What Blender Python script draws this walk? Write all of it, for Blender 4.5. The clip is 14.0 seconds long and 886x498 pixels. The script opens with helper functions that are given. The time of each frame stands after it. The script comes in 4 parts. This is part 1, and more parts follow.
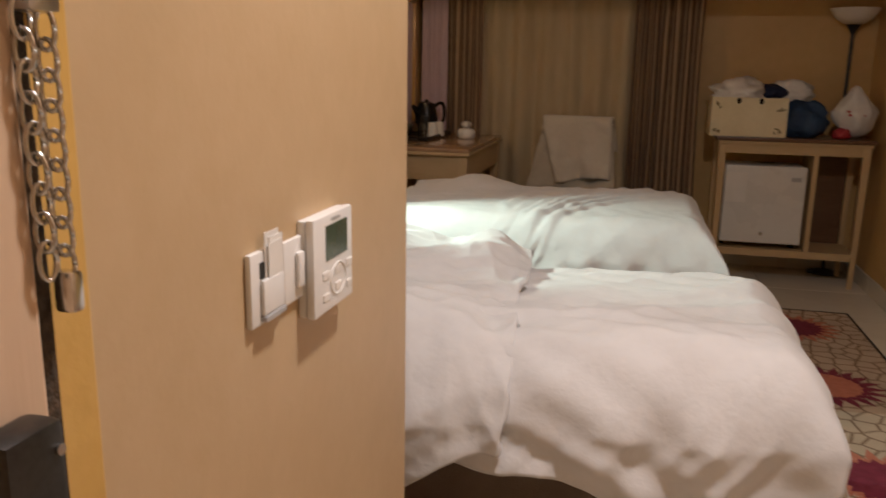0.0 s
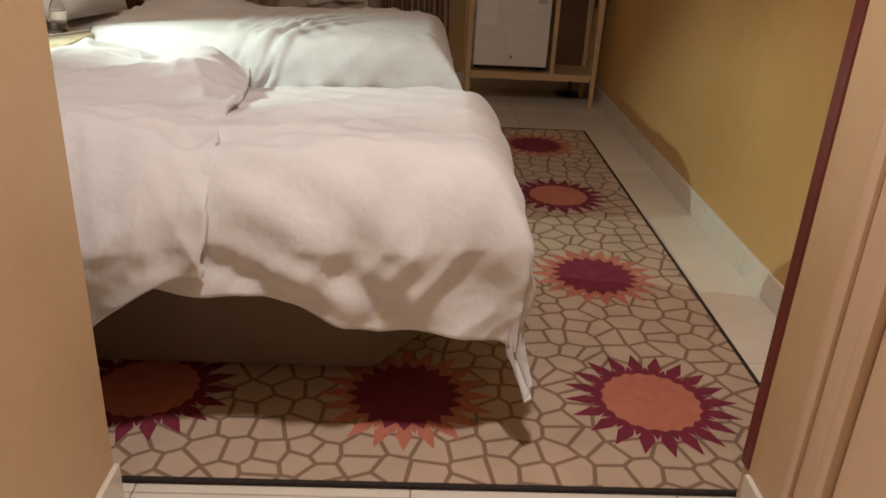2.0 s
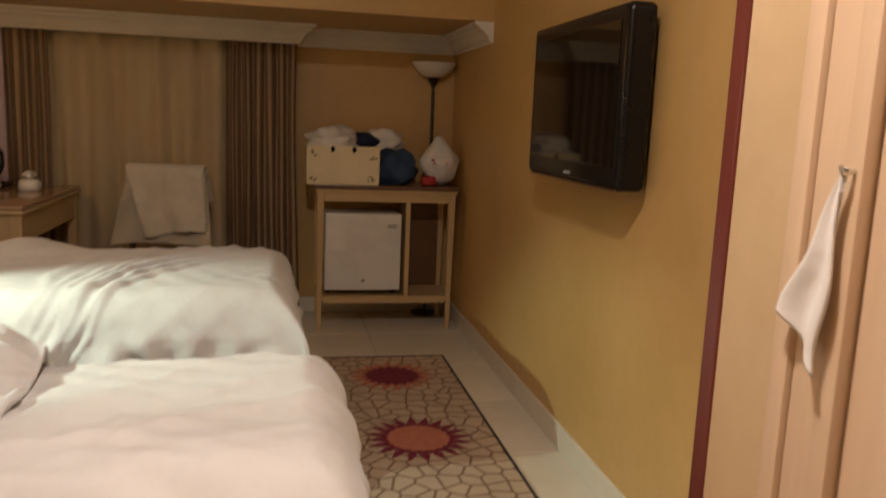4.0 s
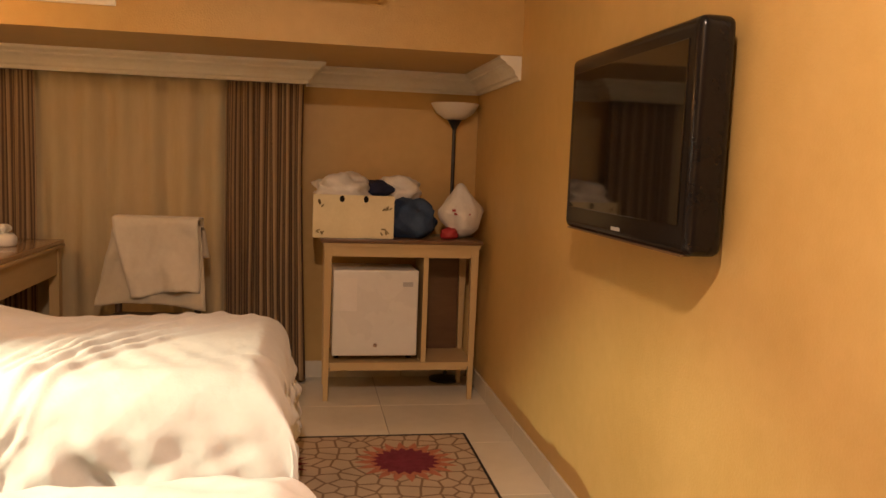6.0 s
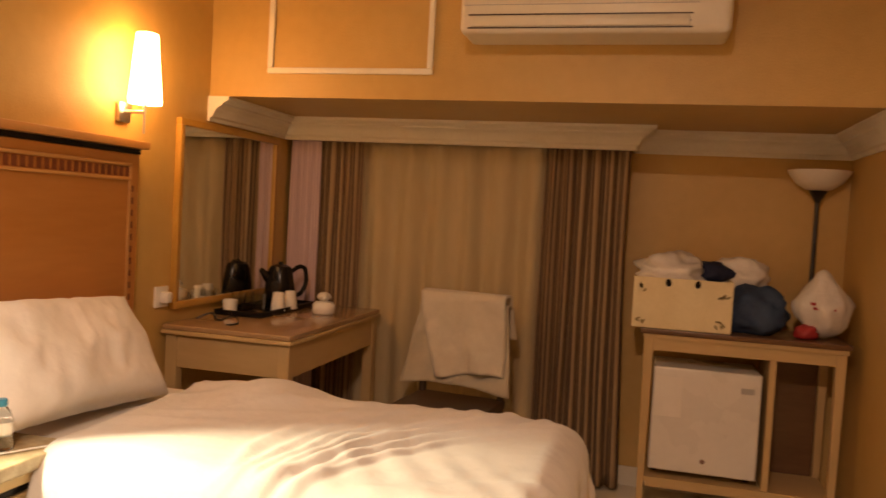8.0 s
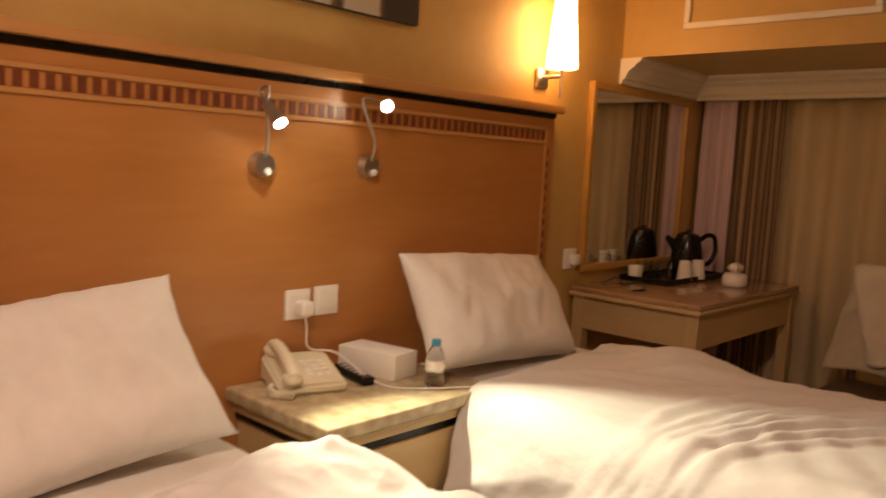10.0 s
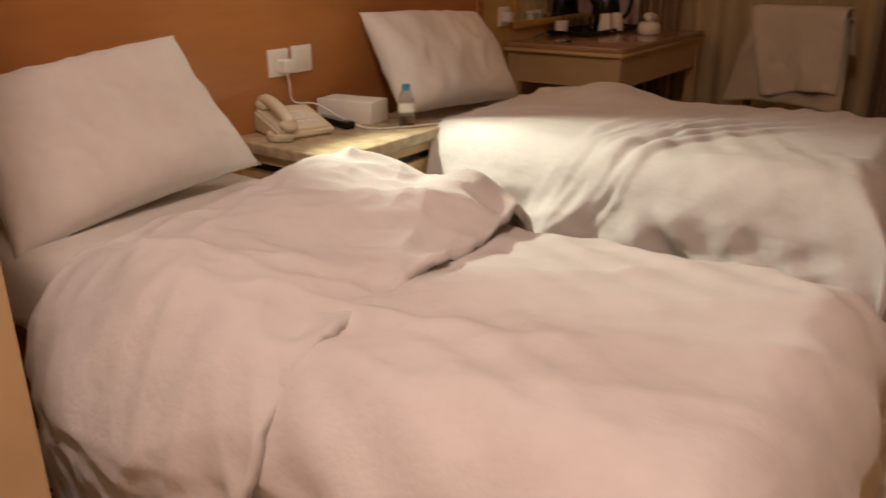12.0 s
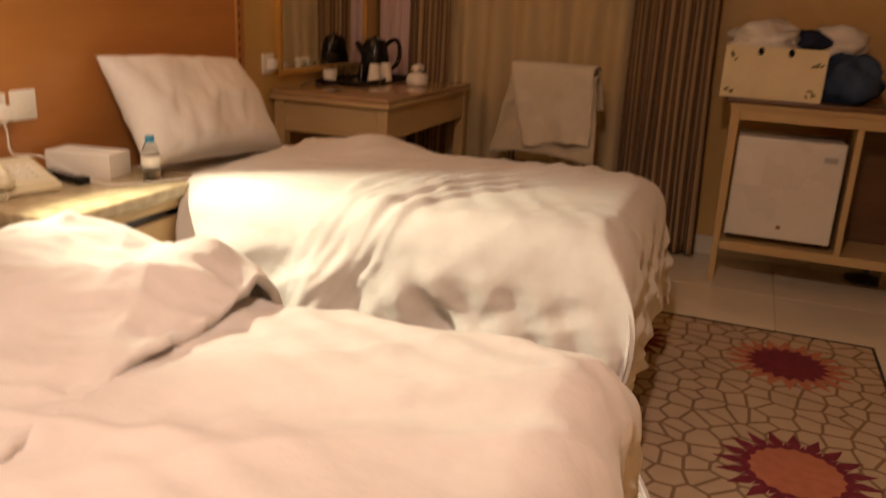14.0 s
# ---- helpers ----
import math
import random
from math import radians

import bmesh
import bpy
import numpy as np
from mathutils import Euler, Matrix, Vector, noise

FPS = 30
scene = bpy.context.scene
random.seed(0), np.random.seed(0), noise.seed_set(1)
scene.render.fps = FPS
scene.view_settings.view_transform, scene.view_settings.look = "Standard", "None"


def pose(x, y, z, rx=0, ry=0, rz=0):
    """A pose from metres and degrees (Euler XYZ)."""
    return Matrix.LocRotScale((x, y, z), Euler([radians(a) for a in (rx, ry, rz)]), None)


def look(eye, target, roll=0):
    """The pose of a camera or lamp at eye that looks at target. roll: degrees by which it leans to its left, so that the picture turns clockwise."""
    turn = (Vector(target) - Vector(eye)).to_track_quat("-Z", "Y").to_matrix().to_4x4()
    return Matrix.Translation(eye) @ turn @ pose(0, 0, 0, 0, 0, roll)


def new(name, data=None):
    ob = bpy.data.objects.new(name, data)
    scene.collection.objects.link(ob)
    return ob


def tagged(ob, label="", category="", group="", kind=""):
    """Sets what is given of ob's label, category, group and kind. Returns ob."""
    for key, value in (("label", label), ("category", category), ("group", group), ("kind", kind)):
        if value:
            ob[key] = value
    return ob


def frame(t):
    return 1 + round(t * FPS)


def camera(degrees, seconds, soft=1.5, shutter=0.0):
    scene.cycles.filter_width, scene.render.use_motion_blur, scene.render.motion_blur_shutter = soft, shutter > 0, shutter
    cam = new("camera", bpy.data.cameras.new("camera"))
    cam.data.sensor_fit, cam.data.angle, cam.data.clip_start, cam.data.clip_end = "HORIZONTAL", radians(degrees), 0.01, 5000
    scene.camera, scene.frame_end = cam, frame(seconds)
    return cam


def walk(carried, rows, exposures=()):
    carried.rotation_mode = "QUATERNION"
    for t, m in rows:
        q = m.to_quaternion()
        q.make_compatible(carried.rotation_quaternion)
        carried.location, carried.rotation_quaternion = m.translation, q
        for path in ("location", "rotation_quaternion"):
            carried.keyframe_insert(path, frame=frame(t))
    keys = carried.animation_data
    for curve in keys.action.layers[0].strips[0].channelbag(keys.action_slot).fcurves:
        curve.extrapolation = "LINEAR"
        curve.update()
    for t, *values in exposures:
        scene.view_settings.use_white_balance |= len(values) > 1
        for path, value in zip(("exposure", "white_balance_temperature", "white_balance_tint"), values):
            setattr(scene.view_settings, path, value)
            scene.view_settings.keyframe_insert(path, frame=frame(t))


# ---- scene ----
cam = camera(58.8, 14.0, shutter=0.4)
PATH = [
    (0, (1.483, 0.848, 1.23), (1.023, 2.744, 0.788), 1.0),
    (0.5, (1.488, 0.843, 1.217), (1.264, 2.764, 0.705), 1.9),
    (1, (1.534, 0.859, 1.213), (1.559, 2.772, 0.631), 2.6),
    (1.5, (1.635, 0.891, 1.211), (1.732, 2.768, 0.528), 3.6),
    (2, (1.676, 0.901, 1.167), (1.754, 2.728, 0.358), 3.0),
    (2.5, (1.644, 0.852, 1.18), (1.843, 2.653, 0.333), 1.4),
    (3, (1.736, 0.901, 1.194), (1.988, 2.75, 0.474), 1.4),
    (3.5, (1.758, 1.015, 1.223), (2.051, 2.923, 0.698), 3.6),
    (4, (1.752, 1.172, 1.288), (2.158, 3.103, 0.962), 2.4),
    (4.2, (1.739, 1.266, 1.294), (2.182, 3.197, 1.021), 1.9),
    (6.3, (1.883, 1.751, 1.288), (2.221, 3.713, 1.097), 2.1),
    (6.5, (1.89, 1.817, 1.305), (2.228, 3.781, 1.14), 2.0),
    (7, (1.896, 1.973, 1.309), (2.073, 3.962, 1.201), 2.1),
    (7.5, (1.962, 2.113, 1.331), (1.709, 4.096, 1.25), 3.4),
    (8, (1.963, 2.186, 1.338), (1.453, 4.118, 1.249), 3.2),
    (8.5, (1.885, 2.244, 1.347), (1.164, 4.108, 1.279), 1.3),
    (9, (1.859, 2.275, 1.335), (0.9, 4.029, 1.28), 0.9),
    (9.2, (1.864, 2.307, 1.329), (0.799, 3.998, 1.272), 1.7),
    (11.3, (1.912, 1.968, 1.199), (0.439, 3.209, 0.659), 0.1),
    (11.5, (1.947, 1.932, 1.191), (0.576, 3.254, 0.58), -0.3),
    (12, (2.002, 1.803, 1.194), (0.901, 3.32, 0.495), -0.3),
    (12.5, (2.04, 1.754, 1.224), (1.228, 3.464, 0.577), -0.7),
    (13, (1.975, 1.706, 1.278), (1.373, 3.555, 0.813), -2.6),
    (13.5, (1.971, 1.804, 1.26), (1.395, 3.677, 0.858), -1.3),
    (14, (2.019, 1.967, 1.212), (1.357, 3.759, 0.622), 2.9),
]
walk(cam, [(t, look(eye, aim, roll)) for t, eye, aim, roll in PATH],
     [(0.0, -0.2, 5600, 8), (3.2, -0.1, 5900, 10), (4.2, 0.0, 6300, 8), (6.5, 0.9, 8500, 24), (7.5, 0.7, 9000, 28), (9.2, 0.38, 8900, 27), (11.3, -0.45, 7000, 28), (12.3, -0.42, 7000, 26), (13.2, 0.15, 8400, 26), (14.0, 0.15, 8000, 26)])

# plan, in metres: head wall at x = 0, television wall at x = ROOM_X, the alcove with the window at the far end
ROOM_X, ALCOVE_Y, BACK_Y, CEIL = 2.86, 5.36, 6.30, 2.62
HALL_L, HALL_R, HALL_END, HALL_END_R = 1.09, 2.40, 2.19, 2.239
SOFFIT = 1.81

# ---- world and lamps ----
world = bpy.data.worlds.new("night")
scene.world = world
world.use_nodes = True
world.node_tree.nodes["Background"].inputs[0].default_value = (0.02, 0.025, 0.04, 1)
world.node_tree.nodes["Background"].inputs[1].default_value = 0.2


def lamp(name, kind, where, aim, power, color, **more):
    data = bpy.data.lights.new(name, kind)
    data.energy, data.color = power, color
    if kind == "AREA":
        data.shape, data.size = "DISK", more["size"]
    else:
        data.shadow_soft_size = more["size"]
    if kind == "SPOT":
        data.spot_size, data.spot_blend = radians(more["cone"]), more["blend"]
    ob = new(name, data)
    ob.matrix_basis = look(where, aim)
    return ob


WARM, LED, HALLC = (1.0, 0.56, 0.21), (0.88, 1.0, 0.78), (1.0, 0.83, 0.72)
HALL_LAMP = (1.72, 1.86, CEIL - 0.03)
lamp("hall_downlight_glow", "AREA", HALL_LAMP, (1.72, 1.8601, 0), 40, HALLC, size=0.16)
HEAD_A, AIM_A = Vector((0.15, 3.445, 1.38)), Vector((1.5, 3.62, 0.15))
HEAD_B, AIM_B = Vector((0.15, 3.818, 1.457)), Vector((1.86, 2.27, 1.22))
lamp("reading_lamp_glow", "SPOT", HEAD_A + (AIM_A - HEAD_A).normalized() * 0.02, AIM_A, 80, LED, size=0.010, cone=72, blend=0.5)
lamp("reading_lamp_glow", "SPOT", HEAD_B + (AIM_B - HEAD_B).normalized() * 0.02, AIM_B, 3, LED, size=0.010, cone=70, blend=0.8)


# ---- materials ----
def mat(name, c1, c2=None, scale=6.0, rough=0.6, bump=0.0, bscale=60.0, metal=0.0, stretch=(1, 1, 1), emit=0.0, rvar=0.0, sheen=0.0, coat=0.0, alpha=None):
    m = bpy.data.materials.new(name)
    m.use_nodes = True
    n, l = m.node_tree.nodes, m.node_tree.links
    b = n["Principled BSDF"]
    b.inputs["Roughness"].default_value, b.inputs["Metallic"].default_value = rough, metal
    b.inputs["Base Color"].default_value = (*c1, 1)
    b.inputs["Sheen Weight"].default_value, b.inputs["Coat Weight"].default_value = sheen, coat
    tc = n.new("ShaderNodeTexCoord")
    mp = n.new("ShaderNodeMapping")
    mp.inputs["Scale"].default_value = stretch
    l.new(tc.outputs["Object"], mp.inputs["Vector"])
    if c2:
        big, small, mix = n.new("ShaderNodeTexNoise"), n.new("ShaderNodeTexNoise"), n.new("ShaderNodeMath")
        big.inputs["Scale"].default_value, small.inputs["Scale"].default_value = scale, scale * 9
        big.inputs["Detail"].default_value = 5
        mix.operation = "MULTIPLY_ADD"
        mix.inputs[1].default_value = 0.35
        l.new(mp.outputs[0], big.inputs["Vector"]), l.new(mp.outputs[0], small.inputs["Vector"])
        l.new(small.outputs[0], mix.inputs[0]), l.new(big.outputs[0], mix.inputs[2])
        ramp = n.new("ShaderNodeValToRGB")
        ramp.color_ramp.elements[0].position, ramp.color_ramp.elements[1].position = 0.48, 0.88
        ramp.color_ramp.elements[0].color, ramp.color_ramp.elements[1].color = (*c1, 1), (*c2, 1)
        l.new(mix.outputs[0], ramp.inputs[0]), l.new(ramp.outputs[0], b.inputs["Base Color"])
        if rvar:
            r = n.new("ShaderNodeMapRange")
            r.inputs[3].default_value, r.inputs[4].default_value = rough - rvar, rough + rvar
            l.new(big.outputs[0], r.inputs[0]), l.new(r.outputs[0], b.inputs["Roughness"])
    if bump:
        t, bp = n.new("ShaderNodeTexNoise"), n.new("ShaderNodeBump")
        t.inputs["Scale"].default_value, t.inputs["Detail"].default_value = bscale, 6
        bp.inputs["Strength"].default_value, bp.inputs["Distance"].default_value = bump, 0.01
        l.new(mp.outputs[0], t.inputs["Vector"]), l.new(t.outputs[0], bp.inputs["Height"]), l.new(bp.outputs[0], b.inputs["Normal"])
    if emit:
        b.inputs["Emission Color"].default_value, b.inputs["Emission Strength"].default_value = (*c1, 1), emit
    return m


def by_object(m, dark=0.85):
    """Lets alike pieces differ a little in tone."""
    n, l = m.node_tree.nodes, m.node_tree.links
    b = n["Principled BSDF"]
    src = b.inputs["Base Color"].links[0].from_socket
    info, rng, mul = n.new("ShaderNodeObjectInfo"), n.new("ShaderNodeMapRange"), n.new("ShaderNodeVectorMath")
    rng.inputs[3].default_value, rng.inputs[4].default_value = dark, 1.0
    mul.operation = "SCALE"
    l.new(info.outputs["Random"], rng.inputs[0]), l.new(src, mul.inputs[0]), l.new(rng.outputs[0], mul.inputs["Scale"])
    l.new(mul.outputs[0], b.inputs["Base Color"])
    return m


WALLPAPER = mat("ochre_wallpaper", (0.54, 0.345, 0.12), (0.62, 0.405, 0.155), 2.2, 0.42, 0.18, 130, rvar=0.06)
HALLPAPER = mat("tan_hall_paint", (0.52, 0.37, 0.20), (0.59, 0.43, 0.25), 2.5, 0.5, 0.05, 60, rvar=0.06)
CEILING = mat("ceiling_paint", (0.74, 0.70, 0.62), (0.80, 0.76, 0.68), 2, 0.8, 0.1, 80)
PLASTER = mat("white_plaster", (0.74, 0.70, 0.60), (0.82, 0.79, 0.70), 5, 0.55, 0.08, 60)
TILE = by_object(mat("cream_porcelain", (0.68, 0.62, 0.51), (0.76, 0.70, 0.58), 1.6, 0.13, 0.015, 8, rvar=0.05), 0.93)
GROUT = mat("grey_grout", (0.20, 0.17, 0.13), (0.27, 0.23, 0.18), 20, 0.85)
SKIRT = by_object(mat("skirting_tile", (0.66, 0.61, 0.50), (0.73, 0.68, 0.57), 3, 0.22), 0.95)
LINEN = mat("white_linen", (0.63, 0.61, 0.59), (0.71, 0.69, 0.67), 3, 0.85, 0.45, 20, sheen=0.25)
LINEN_FLAT = mat("fitted_sheet", (0.74, 0.72, 0.67), (0.80, 0.78, 0.73), 3, 0.85, 0.12, 30, sheen=0.2)
COTTON = mat("pillow_cotton", (0.70, 0.67, 0.63), (0.78, 0.75, 0.71), 4, 0.85, 0.35, 18, sheen=0.2)
TOWEL = mat("towel_cotton", (0.62, 0.56, 0.46), (0.70, 0.64, 0.54), 6, 0.95, 0.35, 220, sheen=0.4)
TOWEL_B = mat("cream_cover_cotton", (0.50, 0.44, 0.34), (0.57, 0.51, 0.40), 6, 0.95, 0.25, 160, sheen=0.4)
BASECLOTH = mat("taupe_base_cloth", (0.24, 0.19, 0.145), (0.30, 0.24, 0.185), 4, 0.9, 0.35, 240)
OAK = mat("light_oak", (0.50, 0.35, 0.17), (0.60, 0.43, 0.225), 5, 0.4, 0.06, 40, stretch=(1, 1, 0.15), rvar=0.06)
OAK_Y = mat("light_oak_rail", (0.50, 0.35, 0.17), (0.60, 0.43, 0.225), 5, 0.4, 0.06, 40, stretch=(0.2, 0.2, 1), rvar=0.06)
DARKWOOD = mat("dark_walnut", (0.035, 0.02, 0.012), (0.07, 0.04, 0.022), 8, 0.4, 0.06, 50, stretch=(0.2, 1, 1))
EDGEWOOD = mat("brown_table_edge", (0.12, 0.06, 0.03), (0.17, 0.09, 0.045), 8, 0.3, 0.04, 50, stretch=(0.2, 1, 1))
CHERRY = mat("cherry_veneer", (0.40, 0.16, 0.045), (0.50, 0.215, 0.07), 2.5, 0.33, 0.03, 30, stretch=(1, 0.25, 1.4), rvar=0.05)
CHERRY_L = mat("cherry_moulding", (0.48, 0.23, 0.08), (0.56, 0.29, 0.11), 4, 0.35, 0.03, 30, stretch=(1, 0.2, 1))
INLAY = mat("dark_inlay", (0.14, 0.035, 0.015), (0.20, 0.055, 0.025), 14, 0.4)
MAROON_TRIM = mat("maroon_corner_trim", (0.11, 0.018, 0.014), (0.15, 0.028, 0.02), 8, 0.35, 0.04, 40, stretch=(1, 1, 0.2))
PALEWOOD = mat("pale_door_wood", (0.60, 0.43, 0.28), (0.68, 0.50, 0.34), 3, 0.45, 0.07, 40, stretch=(1, 2.5, 0.18), rvar=0.05)
OCHRE = mat("ochre_jamb_paint", (0.56, 0.34, 0.08), (0.64, 0.40, 0.11), 5, 0.4, 0.1, 50)
GRIME = mat("dark_seal", (0.02, 0.015, 0.01), (0.09, 0.06, 0.035), 60, 0.9, 0.6, 90)
STONE = mat("beige_granite", (0.36, 0.28, 0.17), (0.56, 0.46, 0.30), 26, 0.25, 0.02, 40)
DESKTOP = mat("desk_laminate", (0.34, 0.21, 0.115), (0.43, 0.27, 0.15), 6, 0.14, 0.02, 40, stretch=(1, 0.25, 1))
WHITEPL = mat("white_plastic", (0.80, 0.78, 0.74), (0.84, 0.82, 0.78), 8, 0.3)
GREYPL = mat("grey_plastic_mark", (0.42, 0.41, 0.40), rough=0.4)
CREAMPL = mat("cream_phone_plastic", (0.66, 0.60, 0.44), (0.72, 0.66, 0.50), 8, 0.35)
LCD = mat("green_lcd", (0.055, 0.075, 0.04), (0.07, 0.09, 0.05), 12, 0.15)
FRIDGE = mat("white_fridge_enamel", (0.70, 0.68, 0.63), (0.76, 0.74, 0.69), 4, 0.28, 0.03, 120, rvar=0.05)
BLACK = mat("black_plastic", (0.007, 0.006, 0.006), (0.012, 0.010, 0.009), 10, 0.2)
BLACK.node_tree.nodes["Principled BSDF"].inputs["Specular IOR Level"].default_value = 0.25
SCREEN = mat("black_screen_glass", (0.004, 0.004, 0.004), rough=0.06, coat=0.4)
CHROME = mat("brushed_steel", (0.62, 0.60, 0.56), (0.70, 0.68, 0.64), 20, 0.2, metal=1.0)
NICKEL = mat("satin_nickel", (0.50, 0.50, 0.50), (0.58, 0.58, 0.58), 20, 0.32, metal=1.0)
DARKMETAL = mat("dark_lock_metal", (0.05, 0.05, 0.05), (0.08, 0.08, 0.08), 20, 0.35, metal=0.8)
GILT = mat("gilt_wood", (0.42, 0.22, 0.05), (0.52, 0.29, 0.08), 8, 0.3, 0.05, 50)
OPAL = mat("opal_glass", (0.78, 0.72, 0.62), (0.84, 0.79, 0.70), 6, 0.35)
SHADE = mat("glowing_sconce_shade", (1.0, 0.59, 0.25), rough=0.6, emit=20)
LEDDISC = mat("glowing_led", (0.92, 1.0, 0.85), emit=420)
DOWNDISC = mat("glowing_downlight", HALLC, emit=12)
ACPL = mat("air_conditioner_plastic", (0.70, 0.66, 0.56), (0.76, 0.72, 0.62), 5, 0.35)
BOXCARD = mat("cream_storage_box", (0.72, 0.62, 0.38), (0.80, 0.70, 0.46), 7, 0.55, 0.05, 60)
LEAF = mat("faded_leaf_print", (0.18, 0.15, 0.06), (0.30, 0.22, 0.09), 20, 0.6)
BLUEBAG = mat("dark_blue_cloth", (0.020, 0.045, 0.10), (0.035, 0.07, 0.14), 9, 0.75, 0.4, 40)
NAVY = mat("navy_cloth", (0.01, 0.014, 0.04), (0.016, 0.022, 0.06), 9, 0.8, 0.3, 40)
PLASTICBAG = mat("white_carrier_bag", (0.70, 0.67, 0.62), (0.80, 0.77, 0.72), 9, 0.32, 0.5, 26)
REDPL = mat("red_print", (0.36, 0.025, 0.03), (0.45, 0.04, 0.045), 10, 0.5)
PAPER = mat("paper_white", (0.76, 0.73, 0.67), (0.82, 0.79, 0.73), 9, 0.7)
BOTTLECAP = mat("blue_cap", (0.02, 0.26, 0.42), rough=0.35)
RUG_EDGE = mat("black_binding", (0.02, 0.014, 0.012), (0.035, 0.025, 0.02), 60, 0.95, 0.4, 300)
SALMON = mat("salmon_pile", (0.44, 0.145, 0.085), (0.53, 0.19, 0.115), 30, 0.95, 0.5, 420)
MAROON = mat("maroon_pile", (0.15, 0.012, 0.030), (0.21, 0.022, 0.046), 30, 0.95, 0.5, 420)
PICTURE_EDGE = mat("dark_canvas_edge", (0.03, 0.025, 0.02), rough=0.8)


def glassy(name, tint=(1, 1, 1), rough=0.02):
    m = mat(name, tint, rough=rough)
    m.node_tree.nodes["Principled BSDF"].inputs["Transmission Weight"].default_value = 1.0
    m.node_tree.nodes["Principled BSDF"].inputs["IOR"].default_value = 1.33
    return m


GLASS = glassy("clear_glass", (0.95, 0.97, 0.96))
PET = glassy("clear_bottle", (0.92, 0.97, 0.98))
MIRROR = mat("mirror_silver", (0.80, 0.80, 0.76), rough=0.015, metal=1.0)


def rug_field():
    m = mat("rug_mosaic", (0.4, 0.3, 0.2), rough=0.95, bump=0.5, bscale=420)
    n, l = m.node_tree.nodes, m.node_tree.links
    b, tc = n["Principled BSDF"], n.new("ShaderNodeTexCoord")
    v = n.new("ShaderNodeTexVoronoi")
    v.feature, v.inputs["Scale"].default_value, v.inputs["Randomness"].default_value = "DISTANCE_TO_EDGE", 13.0, 0.85
    l.new(tc.outputs["Object"], v.inputs["Vector"])
    v.voronoi_dimensions = "2D"
    ramp = n.new("ShaderNodeValToRGB")
    ramp.color_ramp.elements[0].position, ramp.color_ramp.elements[1].position = 0.055, 0.085
    ramp.color_ramp.elements[0].color, ramp.color_ramp.elements[1].color = (0.29, 0.185, 0.115, 1), (0.62, 0.47, 0.33, 1)
    l.new(v.outputs["Distance"], ramp.inputs[0])
    nz, mx = n.new("ShaderNodeTexNoise"), n.new("ShaderNodeMix")
    nz.inputs["Scale"].default_value = 7
    l.new(tc.outputs["Object"], nz.inputs["Vector"])
    mx.data_type, mx.blend_type = "RGBA", "MULTIPLY"
    mx.inputs[0].default_value = 0.35
    l.new(ramp.outputs[0], mx.inputs[6]), l.new(nz.outputs[0], mx.inputs[7]), l.new(mx.outputs[2], b.inputs["Base Color"])
    return m


def stripes(name, colors, width, rough=0.85, through_light=0.0):
    """Woven vertical stripes that follow the cloth's own width."""
    m = mat(name, colors[0], rough=rough, bump=0.2, bscale=300)
    n, l = m.node_tree.nodes, m.node_tree.links
    uv, sep, mul, frac, ramp = n.new("ShaderNodeUVMap"), n.new("ShaderNodeSeparateXYZ"), n.new("ShaderNodeMath"), n.new("ShaderNodeMath"), n.new("ShaderNodeValToRGB")
    uv.uv_map = "cloth"
    mul.operation, frac.operation = "MULTIPLY", "FRACT"
    mul.inputs[1].default_value = 1 / width
    l.new(uv.outputs[0], sep.inputs[0]), l.new(sep.outputs[0], mul.inputs[0]), l.new(mul.outputs[0], frac.inputs[0]), l.new(frac.outputs[0], ramp.inputs[0])
    ramp.color_ramp.interpolation = "CONSTANT"
    e = ramp.color_ramp.elements
    e[0].color, e[1].position, e[1].color = (*colors[0], 1), 1 / len(colors), (*colors[1], 1)
    for i, c in enumerate(colors[2:], 2):
        e.new(i / len(colors)).color = (*c, 1)
    l.new(ramp.outputs[0], n["Principled BSDF"].inputs["Base Color"])
    return m


RUG = rug_field()
DRAPE = stripes("striped_drape", [(0.30, 0.20, 0.11), (0.11, 0.065, 0.04), (0.25, 0.165, 0.09), (0.10, 0.06, 0.038), (0.38, 0.27, 0.16)], 0.055)
LILAC = stripes("lilac_striped_drape", [(0.60, 0.46, 0.50), (0.48, 0.36, 0.40)], 0.016)
SHEER = mat("beige_curtain", (0.48, 0.385, 0.235), (0.56, 0.455, 0.285), 5, 0.85, 0.25, 260, stretch=(1, 1, 0.2))


